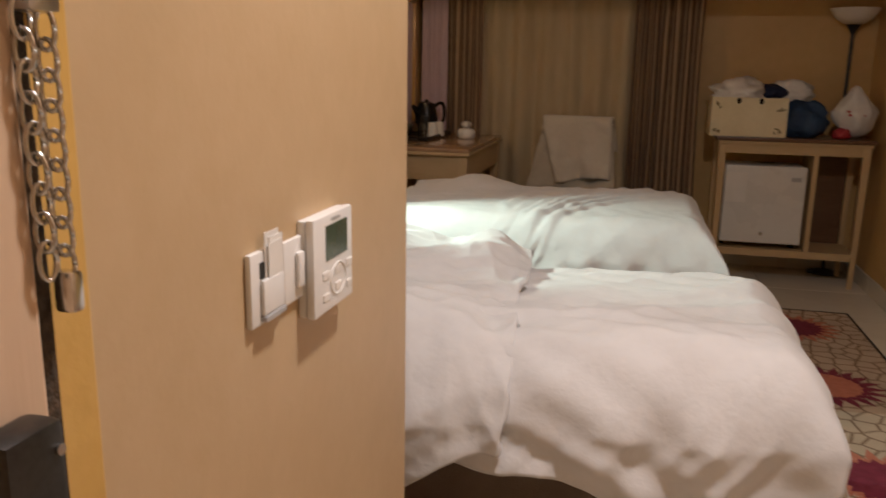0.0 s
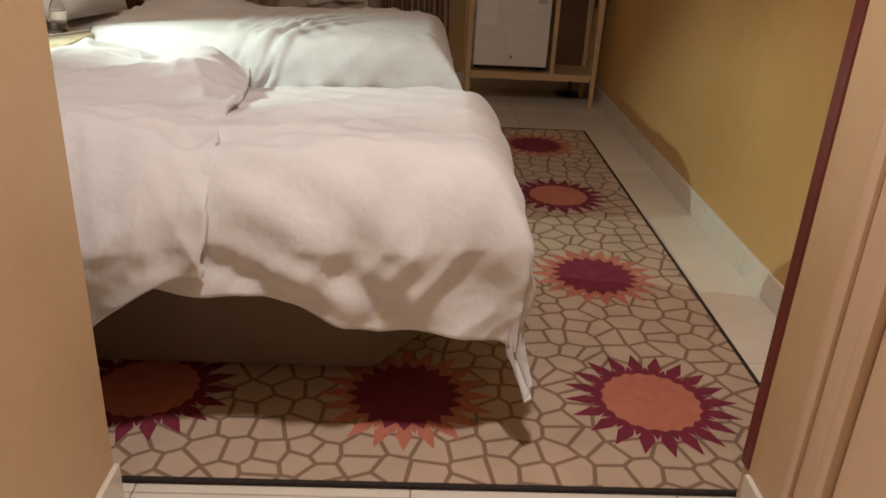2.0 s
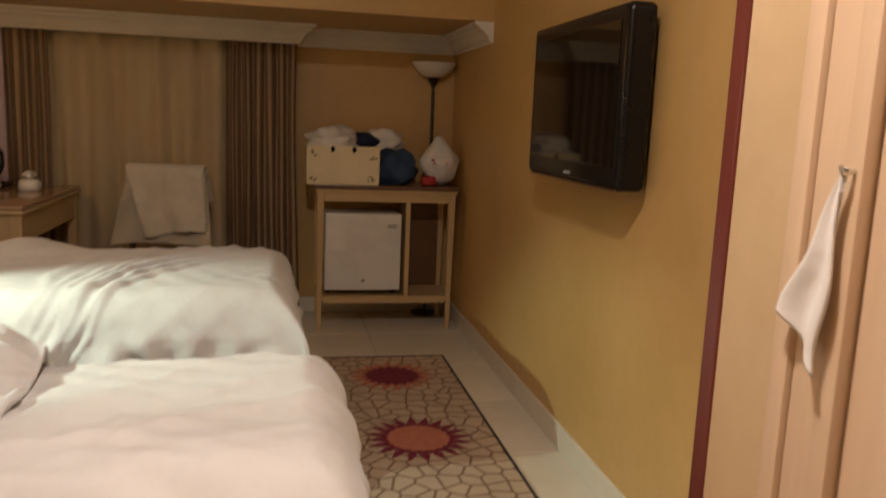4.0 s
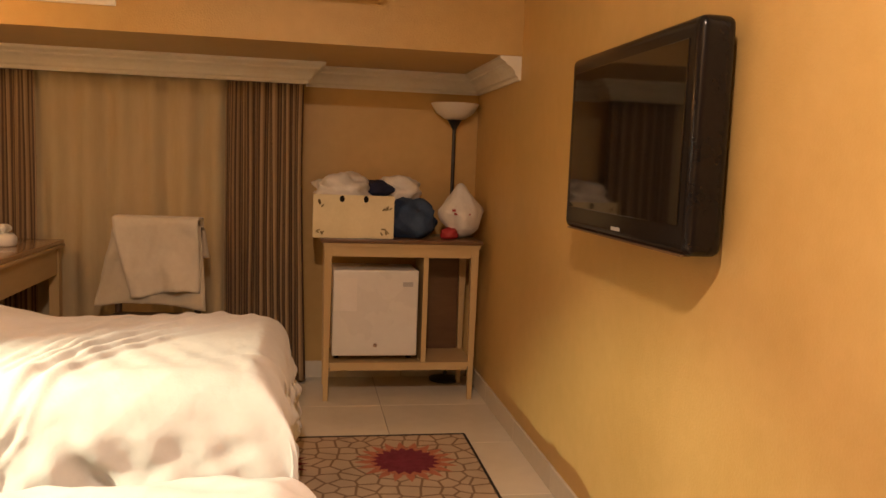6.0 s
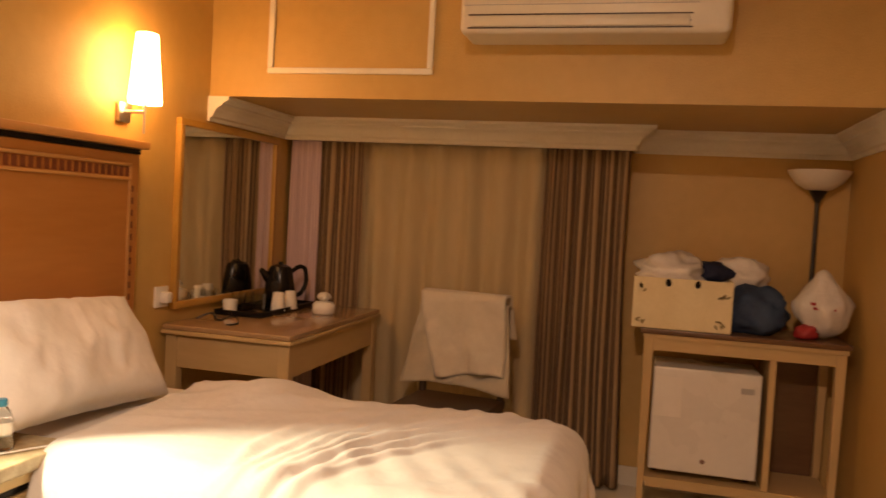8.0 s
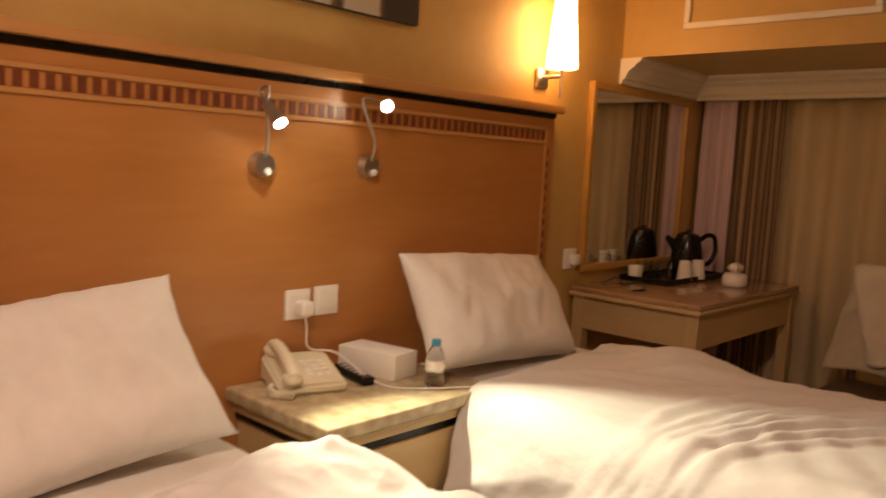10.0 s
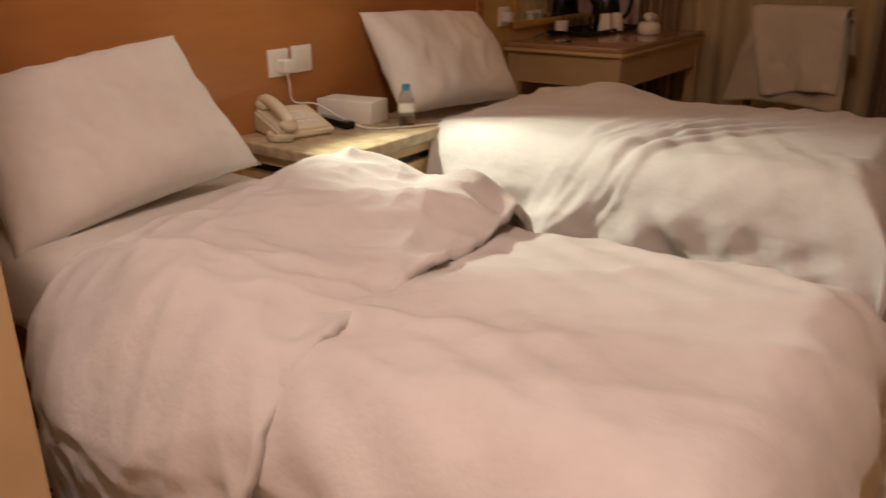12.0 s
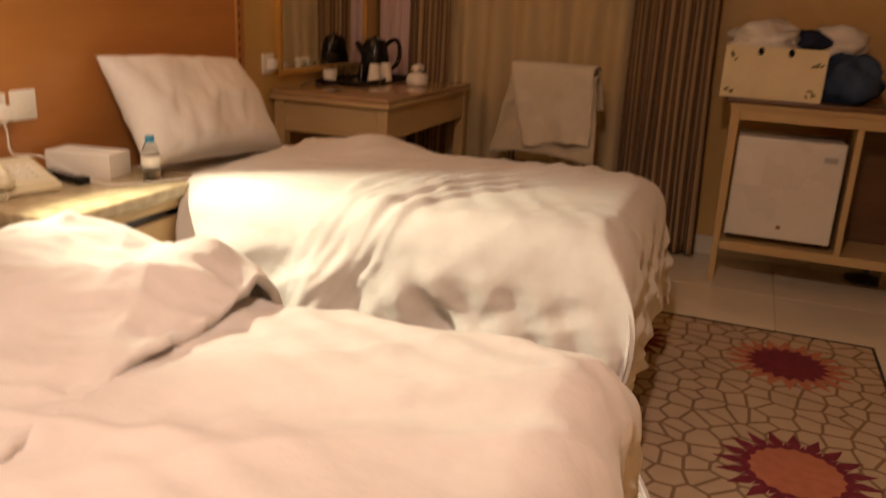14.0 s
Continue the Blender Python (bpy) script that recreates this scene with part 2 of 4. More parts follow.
def canvas():
    m = mat("painted_canvas", (0.5, 0.45, 0.35), rough=0.75, bump=0.3, bscale=200)
    n, l = m.node_tree.nodes, m.node_tree.links
    tc, sep, add, nz, ramp = n.new("ShaderNodeTexCoord"), n.new("ShaderNodeSeparateXYZ"), n.new("ShaderNodeMath"), n.new("ShaderNodeTexNoise"), n.new("ShaderNodeValToRGB")
    mp = n.new("ShaderNodeMapping")
    mp.inputs["Scale"].default_value = (1, 14, 3)
    add.operation = "MULTIPLY_ADD"
    add.inputs[1].default_value = 0.03
    l.new(tc.outputs["Object"], sep.inputs[0]), l.new(tc.outputs["Object"], mp.inputs[0]), l.new(mp.outputs[0], nz.inputs["Vector"])
    l.new(nz.outputs[0], add.inputs[0]), l.new(sep.outputs[1], add.inputs[2]), l.new(add.outputs[0], ramp.inputs[0])
    cream, brown, dark = (0.50, 0.44, 0.34, 1), (0.13, 0.075, 0.03, 1), (0.03, 0.025, 0.024, 1)
    e = ramp.color_ramp.elements
    e[0].position, e[0].color, e[1].position, e[1].color = 0.0, cream, 1.0, dark
    for p, c in ((0.18, dark), (0.23, brown), (0.27, cream), (0.455, cream), (0.467, dark), (0.51, dark), (0.52, brown), (0.555, brown), (0.567, cream), (0.648, cream), (0.658, brown), (0.69, dark), (0.705, cream), (0.835, cream), (0.85, brown), (0.865, dark)):
        e.new(p).color = c
    l.new(ramp.outputs[0], n["Principled BSDF"].inputs["Base Color"])
    return m


CANVAS = canvas()


# ---- shape helpers ----
def box(bm, x0, x1, y0, y1, z0, z1, bevel=0.0, seg=2):
    r = bmesh.ops.create_cube(bm, size=1, matrix=Matrix.Translation(((x0 + x1) / 2, (y0 + y1) / 2, (z0 + z1) / 2)) @ Matrix.Diagonal((x1 - x0, y1 - y0, z1 - z0, 1)))
    if bevel:
        es = list({e for v in r["verts"] for e in v.link_edges})
        bmesh.ops.bevel(bm, geom=es, offset=bevel, segments=seg, profile=0.6, affect="EDGES", clamp_overlap=True)
    return bm


def boxed(*a, **k):
    return box(bmesh.new(), *a, **k)


def rod(bm, p0, p1, r0, r1=None, seg=16):
    p0, p1 = Vector(p0), Vector(p1)
    d = p1 - p0
    m = Matrix.Translation((p0 + p1) / 2) @ d.to_track_quat("Z", "Y").to_matrix().to_4x4()
    bmesh.ops.create_cone(bm, cap_ends=True, segments=seg, radius1=r0, radius2=r0 if r1 is None else r1, depth=d.length, matrix=m)
    return bm


def lathe(bm, profile, at=(0, 0, 0), seg=28):
    """Turns (radius, height) pairs round a standing axis."""
    rings = []
    for r, z in profile:
        rings.append([bm.verts.new((at[0] + r * math.cos(2 * math.pi * i / seg), at[1] + r * math.sin(2 * math.pi * i / seg), at[2] + z)) for i in range(seg)])
    for a, b in zip(rings, rings[1:]):
        for i in range(seg):
            bm.faces.new((a[i], a[(i + 1) % seg], b[(i + 1) % seg], b[i]))
    for ring, flip in ((rings[0], True), (rings[-1], False)):
        bm.faces.new(ring[::-1] if flip else ring)
    return bm


def tube(bm, pts, r, seg=8):
    pts = [Vector(p) for p in pts]
    rings, side = [], None
    for i, p in enumerate(pts):
        d = (pts[min(i + 1, len(pts) - 1)] - pts[max(i - 1, 0)]).normalized()
        side = d.orthogonal() if side is None else (side - d * side.dot(d))
        side.normalize()
        up = d.cross(side)
        rings.append([bm.verts.new(p + (side * math.cos(2 * math.pi * k / seg) + up * math.sin(2 * math.pi * k / seg)) * r) for k in range(seg)])
    for a, b in zip(rings, rings[1:]):
        for k in range(seg):
            bm.faces.new((a[k], a[(k + 1) % seg], b[(k + 1) % seg], b[k]))
    bm.faces.new(rings[0][::-1]), bm.faces.new(rings[-1])
    return bm


def curve_pts(ctrl, n=8):
    """A smooth line through the control points."""
    c = [Vector(p) for p in ctrl]
    c = [c[0] * 2 - c[1]] + c + [c[-1] * 2 - c[-2]]
    out = []
    for i in range(1, len(c) - 2):
        for k in range(n):
            t = k / n
            out.append(0.5 * (2 * c[i] + (c[i + 1] - c[i - 1]) * t + (2 * c[i - 1] - 5 * c[i] + 4 * c[i + 1] - c[i + 2]) * t * t + (3 * c[i] - c[i - 1] - 3 * c[i + 1] + c[i + 2]) * t ** 3))
    return out + [c[-2]]


def sheet(bm, nu, nv, f, uv=None):
    """A cloth of nu by nv faces; f(u, v) gives the place, uv(u, v) the cloth's own measure."""
    g = [[bm.verts.new(f(i / nu, j / nv)) for j in range(nv + 1)] for i in range(nu + 1)]
    lay = bm.loops.layers.uv.new("cloth") if uv else None
    for i in range(nu):
        for j in range(nv):
            face = bm.faces.new((g[i][j], g[i + 1][j], g[i + 1][j + 1], g[i][j + 1]))
            if uv:
                for lp, (a, b) in zip(face.loops, ((i, j), (i + 1, j), (i + 1, j + 1), (i, j + 1))):
                    lp[lay].uv = uv(a / nu, b / nv)
    return bm


def thing(name, at, label, category, group="", kind=""):
    ob = new(name)
    ob.empty_display_size = 0.05
    ob.matrix_basis = Matrix.Translation(at)
    return tagged(ob, label, category, group, kind)


def origin_of(ob):
    o = Vector((0, 0, 0))
    while ob:
        o, ob = o + ob.matrix_basis.translation, ob.parent
    return o


def part(name, bm, material, parent=None, label="", smooth=False, solid=0.0):
    """Links a bmesh, drawn in the room's own measure, as one mesh object under its thing."""
    o = origin_of(parent)
    if parent and parent.type == "MESH":
        o = origin_of(parent)
    for v in bm.verts:
        v.co -= o
    bmesh.ops.recalc_face_normals(bm, faces=bm.faces)
    me = bpy.data.meshes.new(name)
    bm.to_mesh(me)
    bm.free()
    me.materials.append(material)
    if smooth:
        for p in me.polygons:
            p.use_smooth = True
        if smooth != "all":
            me.set_sharp_from_angle(angle=radians(38))
    ob = new(name, me)
    ob.parent = parent
    if label:
        ob["label"] = label
    if solid:
        md = ob.modifiers.new("thickness", "SOLIDIFY")
        md.thickness, md.offset = solid, -1
    return ob


def solo(name, bm, material, label="", category="", kind="", smooth=False, solid=0.0, group=""):
    return tagged(part(name, bm, material, None, label, smooth, solid), label, category, group, kind)


def wob(x, y, z=0.0):
    return noise.noise(Vector((x, y, z)))


# ---- the setting ----
solo("wall_west", boxed(-0.12, 0, 2.10, BACK_Y + 0.12, 0, CEIL), WALLPAPER, "ochre textured wallpaper wall behind the headboard", "wall", "structure")
solo("wall_east", boxed(ROOM_X, ROOM_X + 0.12, HALL_END_R, BACK_Y + 0.12, 0, CEIL), WALLPAPER, "ochre textured wallpaper wall behind the television", "wall", "structure")
solo("wall_north", boxed(0, ROOM_X, BACK_Y, BACK_Y + 0.12, 0, CEIL), WALLPAPER, "ochre wall at the back of the window alcove", "wall", "structure")
solo("wall_hall_west", boxed(0, HALL_L, -1.2, HALL_END, 0, CEIL, bevel=0.006), HALLPAPER, "tan painted hall partition with rounded corner", "wall", "structure")
solo("wall_hall_east", boxed(HALL_R, ROOM_X + 0.12, -1.2, HALL_END_R - 0.001, 0, CEIL, bevel=0.004), HALLPAPER, "tan painted hall partition beside the wooden door", "wall", "structure")
solo("wall_south", boxed(HALL_L, HALL_R, -1.32, -1.2, 0, CEIL), HALLPAPER, "plain tan wall closing the entrance hall", "wall", "structure")
solo("wall_beam", boxed(0, ROOM_X, ALCOVE_Y, BACK_Y, SOFFIT, CEIL - 0.001), WALLPAPER, "deep ochre beam over the window alcove", "wall", "structure")
solo("ceiling", boxed(-0.12, ROOM_X + 0.12, -1.32, BACK_Y + 0.12, CEIL, CEIL + 0.1), CEILING, "plain off-white painted ceiling", "ceiling", "structure")
FLOOR = solo("floor", boxed(-0.12, ROOM_X + 0.12, -1.32, BACK_Y + 0.12, -0.12, -0.003), GROUT, "glossy cream porcelain tile floor with thin grey joints", "floor", "structure")


def skirting(name, x0, x1, y0, y1, step=0.585):
    """A row of low skirting tiles against a wall."""
    along_y = (y1 - y0) > (x1 - x0)
    a, b = (y0, y1) if along_y else (x0, x1)
    root = tagged(new(name), "low cream skirting tiles along the wall foot", "baseboard", kind="structure")
    p = a
    while p < b - 0.01:
        q = min(p + step, b)
        bm = boxed(x0, x1, p + 0.001, q - 0.001, 0.0, 0.10, bevel=0.003) if along_y else boxed(p + 0.001, q - 0.001, y0, y1, 0.0, 0.10, bevel=0.003)
        part("tile", bm, SKIRT, root)
        p = q


skirting("baseboard", ROOM_X - 0.012, ROOM_X, 2.24, BACK_Y)
skirting("baseboard", 1.86, ROOM_X - 0.013, BACK_Y - 0.012, BACK_Y)
skirting("baseboard", HALL_R - 0.012, HALL_R, 2.047, HALL_END_R - 0.036)
skirting("baseboard", HALL_L, HALL_L + 0.012, 1.34, HALL_END)


def crown(path, profile):
    """Sweeps a moulding along a line of wall faces, mitred at the corners; the room lies to the right of the line."""
    bm = bmesh.new()
    rings = []
    for i, p in enumerate(path):
        p = Vector(p)
        d0 = (p - Vector(path[i - 1])).normalized() if i else None
        d1 = (Vector(path[i + 1]) - p).normalized() if i < len(path) - 1 else None
        n0, n1 = [Vector((d.y, -d.x)) if d else None for d in (d0, d1)]
        n = n0 if n1 is None else n1 if n0 is None else (n0 + n1) / (1 + n0.dot(n1))
        rings.append([bm.verts.new((p.x + n.x * a, p.y + n.y * a, SOFFIT + z)) for a, z in profile])
    k = len(profile)
    for a, b in zip(rings, rings[1:]):
        for j in range(k):
            bm.faces.new((a[j], a[(j + 1) % k], b[(j + 1) % k], b[j]))
    bm.faces.new(rings[0]), bm.faces.new(rings[-1][::-1])
    return bm


PELMET_Y, PELMET_X = 6.11, 1.85
CROWN_PROFILE = [(0.001, -0.113), (0.012, -0.113), (0.016, -0.097), (0.028, -0.090), (0.034, -0.074), (0.046, -0.056), (0.066, -0.043), (0.074, -0.041), (0.076, -0.031), (0.092, -0.023), (0.104, -0.016), (0.106, -0.002), (0.001, -0.002)]
solo("trim", crown([(0, 5.345), (0, PELMET_Y), (PELMET_X, PELMET_Y), (PELMET_X, BACK_Y), (ROOM_X, BACK_Y), (ROOM_X, 5.36)], CROWN_PROFILE), PLASTER, "white plaster crown moulding round the alcove soffit", "moulding", "structure")
solo("trim", boxed(0.002, PELMET_X, PELMET_Y, PELMET_Y + 0.02, SOFFIT - 0.115, SOFFIT - 0.001), PLASTER, "white pelmet board in front of the curtain heads", "pelmet", "structure")


def panel_frame(x0, x1, z0, z1, y, w=0.026):
    root = thing("wall_panel_frame", (x0, y, z0), "white rectangular plaster panel moulding on the ochre beam", "moulding", kind="structure")
    for a, b, c, d in ((x0, x1, z0, z0 + w), (x0, x1, z1 - w, z1), (x0, x0 + w, z0 + w, z1 - w), (x1 - w, x1, z0 + w, z1 - w)):
        part("moulding_strip", boxed(a, b, y - 0.016, y, c, d, bevel=0.006), PLASTER, root, smooth=True)


panel_frame(0.285, 1.04, 1.912, 2.48, ALCOVE_Y)
solo("trim", boxed(HALL_R - 0.005, HALL_R + 0.032, HALL_END_R - 0.030, HALL_END_R + 0.006, 0.102, CEIL - 0.002, bevel=0.004), MAROON_TRIM, "dark maroon wooden corner strip at the hall's end", "corner strip", "structure")

# pale wooden door with moulded casing in the hall's side wall
door = thing("door_1", (HALL_R, 1.6, 0), "closed pale wooden door with moulded casing", "door", kind="structure")
part("leaf", boxed(HALL_R - 0.010, HALL_R - 0.001, 1.05, 1.918, 0.005, 2.013, bevel=0.002), PALEWOOD, door)
casing = part("casing", boxed(HALL_R - 0.030, HALL_R - 0.001, 2.008, 2.043, 0, 2.13, bevel=0.008), PALEWOOD, door, smooth=True)
part("casing_step", boxed(HALL_R - 0.022, HALL_R - 0.001, 1.955, 2.007, 0, 2.10, bevel=0.006), PALEWOOD, door, smooth=True)
part("casing_bead", boxed(HALL_R - 0.028, HALL_R - 0.001, 1.921, 1.954, 0, 2.043, bevel=0.007), PALEWOOD, door, smooth=True)
part("casing_head", boxed(HALL_R - 0.030, HALL_R - 0.001, 1.0, 1.919, 2.048, 2.13, bevel=0.008), PALEWOOD, door, smooth=True)

# the entrance door's frame with its seal
entry = thing("door_2", (HALL_L, 1.38, 0), "open entrance doorway with ochre jamb and pale door edge", "door", kind="structure")
part("jamb", boxed(HALL_L - 0.02, HALL_L + 0.003, 1.293, 1.336, 0, 2.12, bevel=0.002), OCHRE, entry, "ochre painted jamb")
part("seal", boxed(HALL_L - 0.02, HALL_L + 0.006, 1.277, 1.2925, 0, 2.12), GRIME, entry, "dark grimy rubber seal")
leaf = part("door_edge", boxed(HALL_L - 0.02, HALL_L + 0.010, 1.17, 1.2765, 0.005, 2.10, bevel=0.003), PALEWOOD, entry, "pale wooden door edge")
part("lock_case", boxed(HALL_L + 0.0105, HALL_L + 0.040, 1.205, 1.255, 0.82, 1.005, bevel=0.006), DARKMETAL, leaf, "dark metal lock case", smooth=True)
part("screw", rod(bmesh.new(), (HALL_L + 0.038, 1.247, 0.985), (HALL_L + 0.043, 1.247, 0.985), 0.004), CHROME, leaf)


# ---- beds ----
def bend(s, lo, hi, r):
    """Where a cloth's length s ends up over an edge at lo and at hi: place and drop."""
    for edge, e, sign in ((hi, s - hi, 1), (lo, lo - s, -1)):
        if e > 0:
            if e < r * math.pi / 2:
                return edge + sign * r * math.sin(e / r), r * (1 - math.cos(e / r))
            return edge + sign * r, r + e - r * math.pi / 2
    return s, 0.0


def crease(x, y, ang, along, across, seed):
    c, s = math.cos(ang), math.sin(ang)
    n = wob((x * c + y * s) * along, (y * c - x * s) * across, seed)
    return 1 - 2 * abs(n)


def draped(a0, a1, b0, b1, lo, hi, top, r, nu, nv, puff, flare=0.0):
    """A cover laid over a bed. a runs from head to foot, b across; a0, a1, b0, b1 may depend on the other share."""
    def f(u, v):
        A0, A1 = a0(v), a1(v)
        a = A0 + (A1 - A0) * u
        B0, B1 = b0(a), b1(a)
        b = B0 + (B1 - B0) * v
        x, dx = bend(a, -9, hi[0], r)
        y, dy = bend(b, lo[1], hi[1], r)
        drop = math.hypot(dx, dy)
        w = puff(a, b, drop) * (1 - 0.75 * min(1.0, min(dx, dy) / 0.15))
        k = min(1.0, drop / 0.12)
        ox = k * w * (dx / drop if drop else 0)
        oy = k * w * (dy / drop if drop else 0) * (1 if b > lo[1] + 0.2 else -1)
        q = flare * min(dx, dy) * (1 + 0.5 * math.sin(9 * (a - b)))
        ox, oy = ox + q, oy - q * (1 if b < lo[1] + 0.2 else -1)
        return Vector((x + ox, y + oy, max(0.014, top + (1 - k) * w - drop)))
    return sheet(bmesh.new(), nu, nv, f)


def smoothstep(a, b, x):
    t = max(0, min(1, (x - a) / (b - a)))
    return t * t * (3 - 2 * t)


bed1 = thing("bed", (0.8, 2.95, 0), "unmade single bed with rumpled white duvet and taupe base", "bed", "beds")
bm = bmesh.new()
ring = [(0.06, 2.69), (1.59, 2.69), (1.735, 2.90), (1.745, 3.26), (0.06, 3.26)]
lo_v, hi_v = [bm.verts.new((x, y, 0.012)) for x, y in ring], [bm.verts.new((x, y, 0.44)) for x, y in ring]
bm.faces.new(lo_v), bm.faces.new(hi_v)
for i in range(5):
    bm.faces.new((lo_v[i], lo_v[(i + 1) % 5], hi_v[(i + 1) % 5], hi_v[i]))
bmesh.ops.bevel(bm, geom=bm.edges[:], offset=0.02, segments=3, affect="EDGES")
part("base", bm, BASECLOTH, bed1, "taupe cloth covered bed base", smooth=True)
part("mattress", boxed(0.05, 1.72, 2.50, 3.24, 0.43, 0.622, bevel=0.06, seg=4), LINEN_FLAT, bed1, "white mattress in a fitted sheet", smooth="all")


def puff1(a, b, drop):
    far = smoothstep(2.5, 3.2, b)
    w = 0.030 * (1 - min(1, drop / 0.3) * 0.6) + 0.018 * wob(a * 2.1, b * 2.4, 3)
    w += 0.010 * crease(a, b, 0.5, 1.4, 6.0, 1.0)
    w += 0.035 * math.exp(-((a - 1.55) / 0.25) ** 2) * (1 - far) * 0.6
    # long pulls that run down to the foot corner
    w += smoothstep(0.02, 0.2, drop) * (0.014 * math.sin(26 * a + 9 * b + 2.5 * wob(a * 3, b * 3, 5)) + 0.012 * crease(a, b, 0.9, 2, 14, 4))
    w += 0.004 * wob(a * 9, b * 14, 31) + 0.008 * crease(a, b, 0.75, 1.2, 9, 33)
    w += 0.010 * math.sin(60 * (b + 0.55 * a) + 5 * wob(a * 2, b * 2, 51)) * max(0, wob(a * 1.7, b * 2.3, 52))
    w += 0.022 * math.exp(-((b - 2.62 - 0.22 * (a - 1.2)) / 0.025) ** 2) * math.exp(-((a - 1.2) / 0.22) ** 2)
    return w


part("duvet", draped(lambda v: 0.78, lambda v: 2.22 - 0.03 * math.cos(9 * v), lambda a: 2.53 - 0.285 - 0.11 * smoothstep(1.15, 1.85, a) - 0.012 * math.sin(17 * a), lambda a: 3.50 + 0.02 * math.sin(6 * a),
                     (0, 2.53), (1.80, 3.17), 0.622, 0.10, 190, 160, puff1, 0.12), LINEN, bed1, "rumpled white duvet hanging over the foot", smooth="all", solid=0.022)


def fold1(a, b, drop):
    e = (a - 0.63) / 0.57
    w = 0.042 - 0.020 * smoothstep(0.8, 1.0, e) + 0.028 * math.sin(max(0, min(1, e)) * math.pi) + 0.02 * wob(a * 3, b * 2.6, 9)
    w += 0.045 * math.exp(-((a - 1.10) / 0.09) ** 2) * smoothstep(2.75, 3.25, b) + 0.04 * math.exp(-((a - 0.74) / 0.14) ** 2 - ((b - 3.12) / 0.2) ** 2)
    w += 0.016 * crease(a, b, 0.9, 1.6, 6, 11) + 0.010 * crease(a, b, 0.3, 3, 10, 12) + 0.010 * crease(a, b, 2.1, 4, 11, 14) + 0.006 * crease(a, b, 0.6, 9, 18, 15) + 0.02 * crease(a, b, 0.75, 0.8, 4, 16)
    return w * (1 - 0.35 * min(1, drop / 0.3))


part("turned_back_fold", draped(lambda v: 0.70 - 0.08 * v, lambda v: 1.24 - 0.06 * smoothstep(0.3, 0.9, v) + 0.015 * math.sin(11 * v), lambda a: 2.53 - 0.26 - 0.23 * smoothstep(1.22, 0.80, a), lambda a: 3.42 + 0.03 * math.sin(8 * a),
                                (0, 2.52), (3.0, 3.17), 0.618, 0.11, 120, 180, fold1), LINEN, bed1, "turned back layer of the duvet", smooth="all", solid=0.02)

bed2 = thing("bed", (0.8, 4.36, 0), "unmade single bed with a twisted white cover hanging to the floor", "bed", "beds")
part("base", boxed(0.06, 1.60, 3.98, 4.72, 0.012, 0.42, bevel=0.02), BASECLOTH, bed2, "taupe cloth covered bed base", smooth=True)
part("mattress", boxed(0.05, 1.72, 3.93, 4.78, 0.42, 0.635, bevel=0.06, seg=4), LINEN_FLAT, bed2, "white mattress in a fitted sheet", smooth="all")


def puff2(a, b, drop):
    w = 0.018 + 0.014 * wob(a * 2.4, b * 2.6, 21) + 0.008 * crease(a, b, 0.6, 1.5, 7, 22)
    # the twisted rope of cloth that crosses the bed
    for off, amp, wid in ((0, 0.034, 0.022), (0.06, 0.026, 0.016), (-0.055, 0.024, 0.018), (0.11, 0.018, 0.014), (-0.11, 0.018, 0.02), (-0.17, 0.012, 0.018), (-0.24, 0.012, 0.025)):
        line = 1.12 + 0.50 * (b - 3.93) + 0.03 * math.sin(7 * b) + off * (0.6 + 1.6 * max(0, b - 3.9)) + 0.02 * wob(b * 6, off * 20)
        w += amp * math.exp(-((a - line) / wid) ** 2) * (0.25 + 0.75 * math.exp(-((b - 4.15) / 0.40) ** 2))
    w += 0.06 * math.exp(-((a - 0.72) / 0.16) ** 2 - ((b - 4.62) / 0.16) ** 2)
    s = smoothstep(0.03, 0.3, drop)
    w += 0.005 * crease(a, b, 0.5, 2, 9, 41)
    w += 0.004 * math.sin(55 * (a + 0.5 * b) + 5 * wob(a * 2, b * 2, 53)) * max(0, wob(a * 1.9, b * 2.1, 54))
    w += 0.012 * s * math.sin(48 * (a + 0.45 * b) + 4 * wob(a * 2.2, b * 2, 55)) * smoothstep(1.0, 1.35, a)
    w -= 0.075 * math.exp(-((a - 1.19 - 0.5 * drop) / (0.03 + 0.12 * drop)) ** 2) * smoothstep(0.12, 0.3, drop) * (b < 4.2)
    w += s * (0.030 * math.sin(15 * a + 3.2 * wob(a * 2, b, 25)) * smoothstep(2.0, 1.2, a) + 0.022 * crease(a + 0.5 * b, b, 0.35, 2.0, 8, 24) + 0.018 * crease(a, b, 1.0, 1.5, 9, 26))
    return w


part("cover", draped(lambda v: 0.50 - 0.10 * v, lambda v: 2.28 - 0.12 * v, lambda a: 3.93 - 0.44 - 0.17 * smoothstep(0.7, 1.4, a), lambda a: 5.0,
                     (0, 3.93), (1.70, 4.72), 0.655, 0.085, 200, 180, puff2, 0.32), LINEN, bed2, "twisted white cover sheet", smooth="all", solid=0.012)


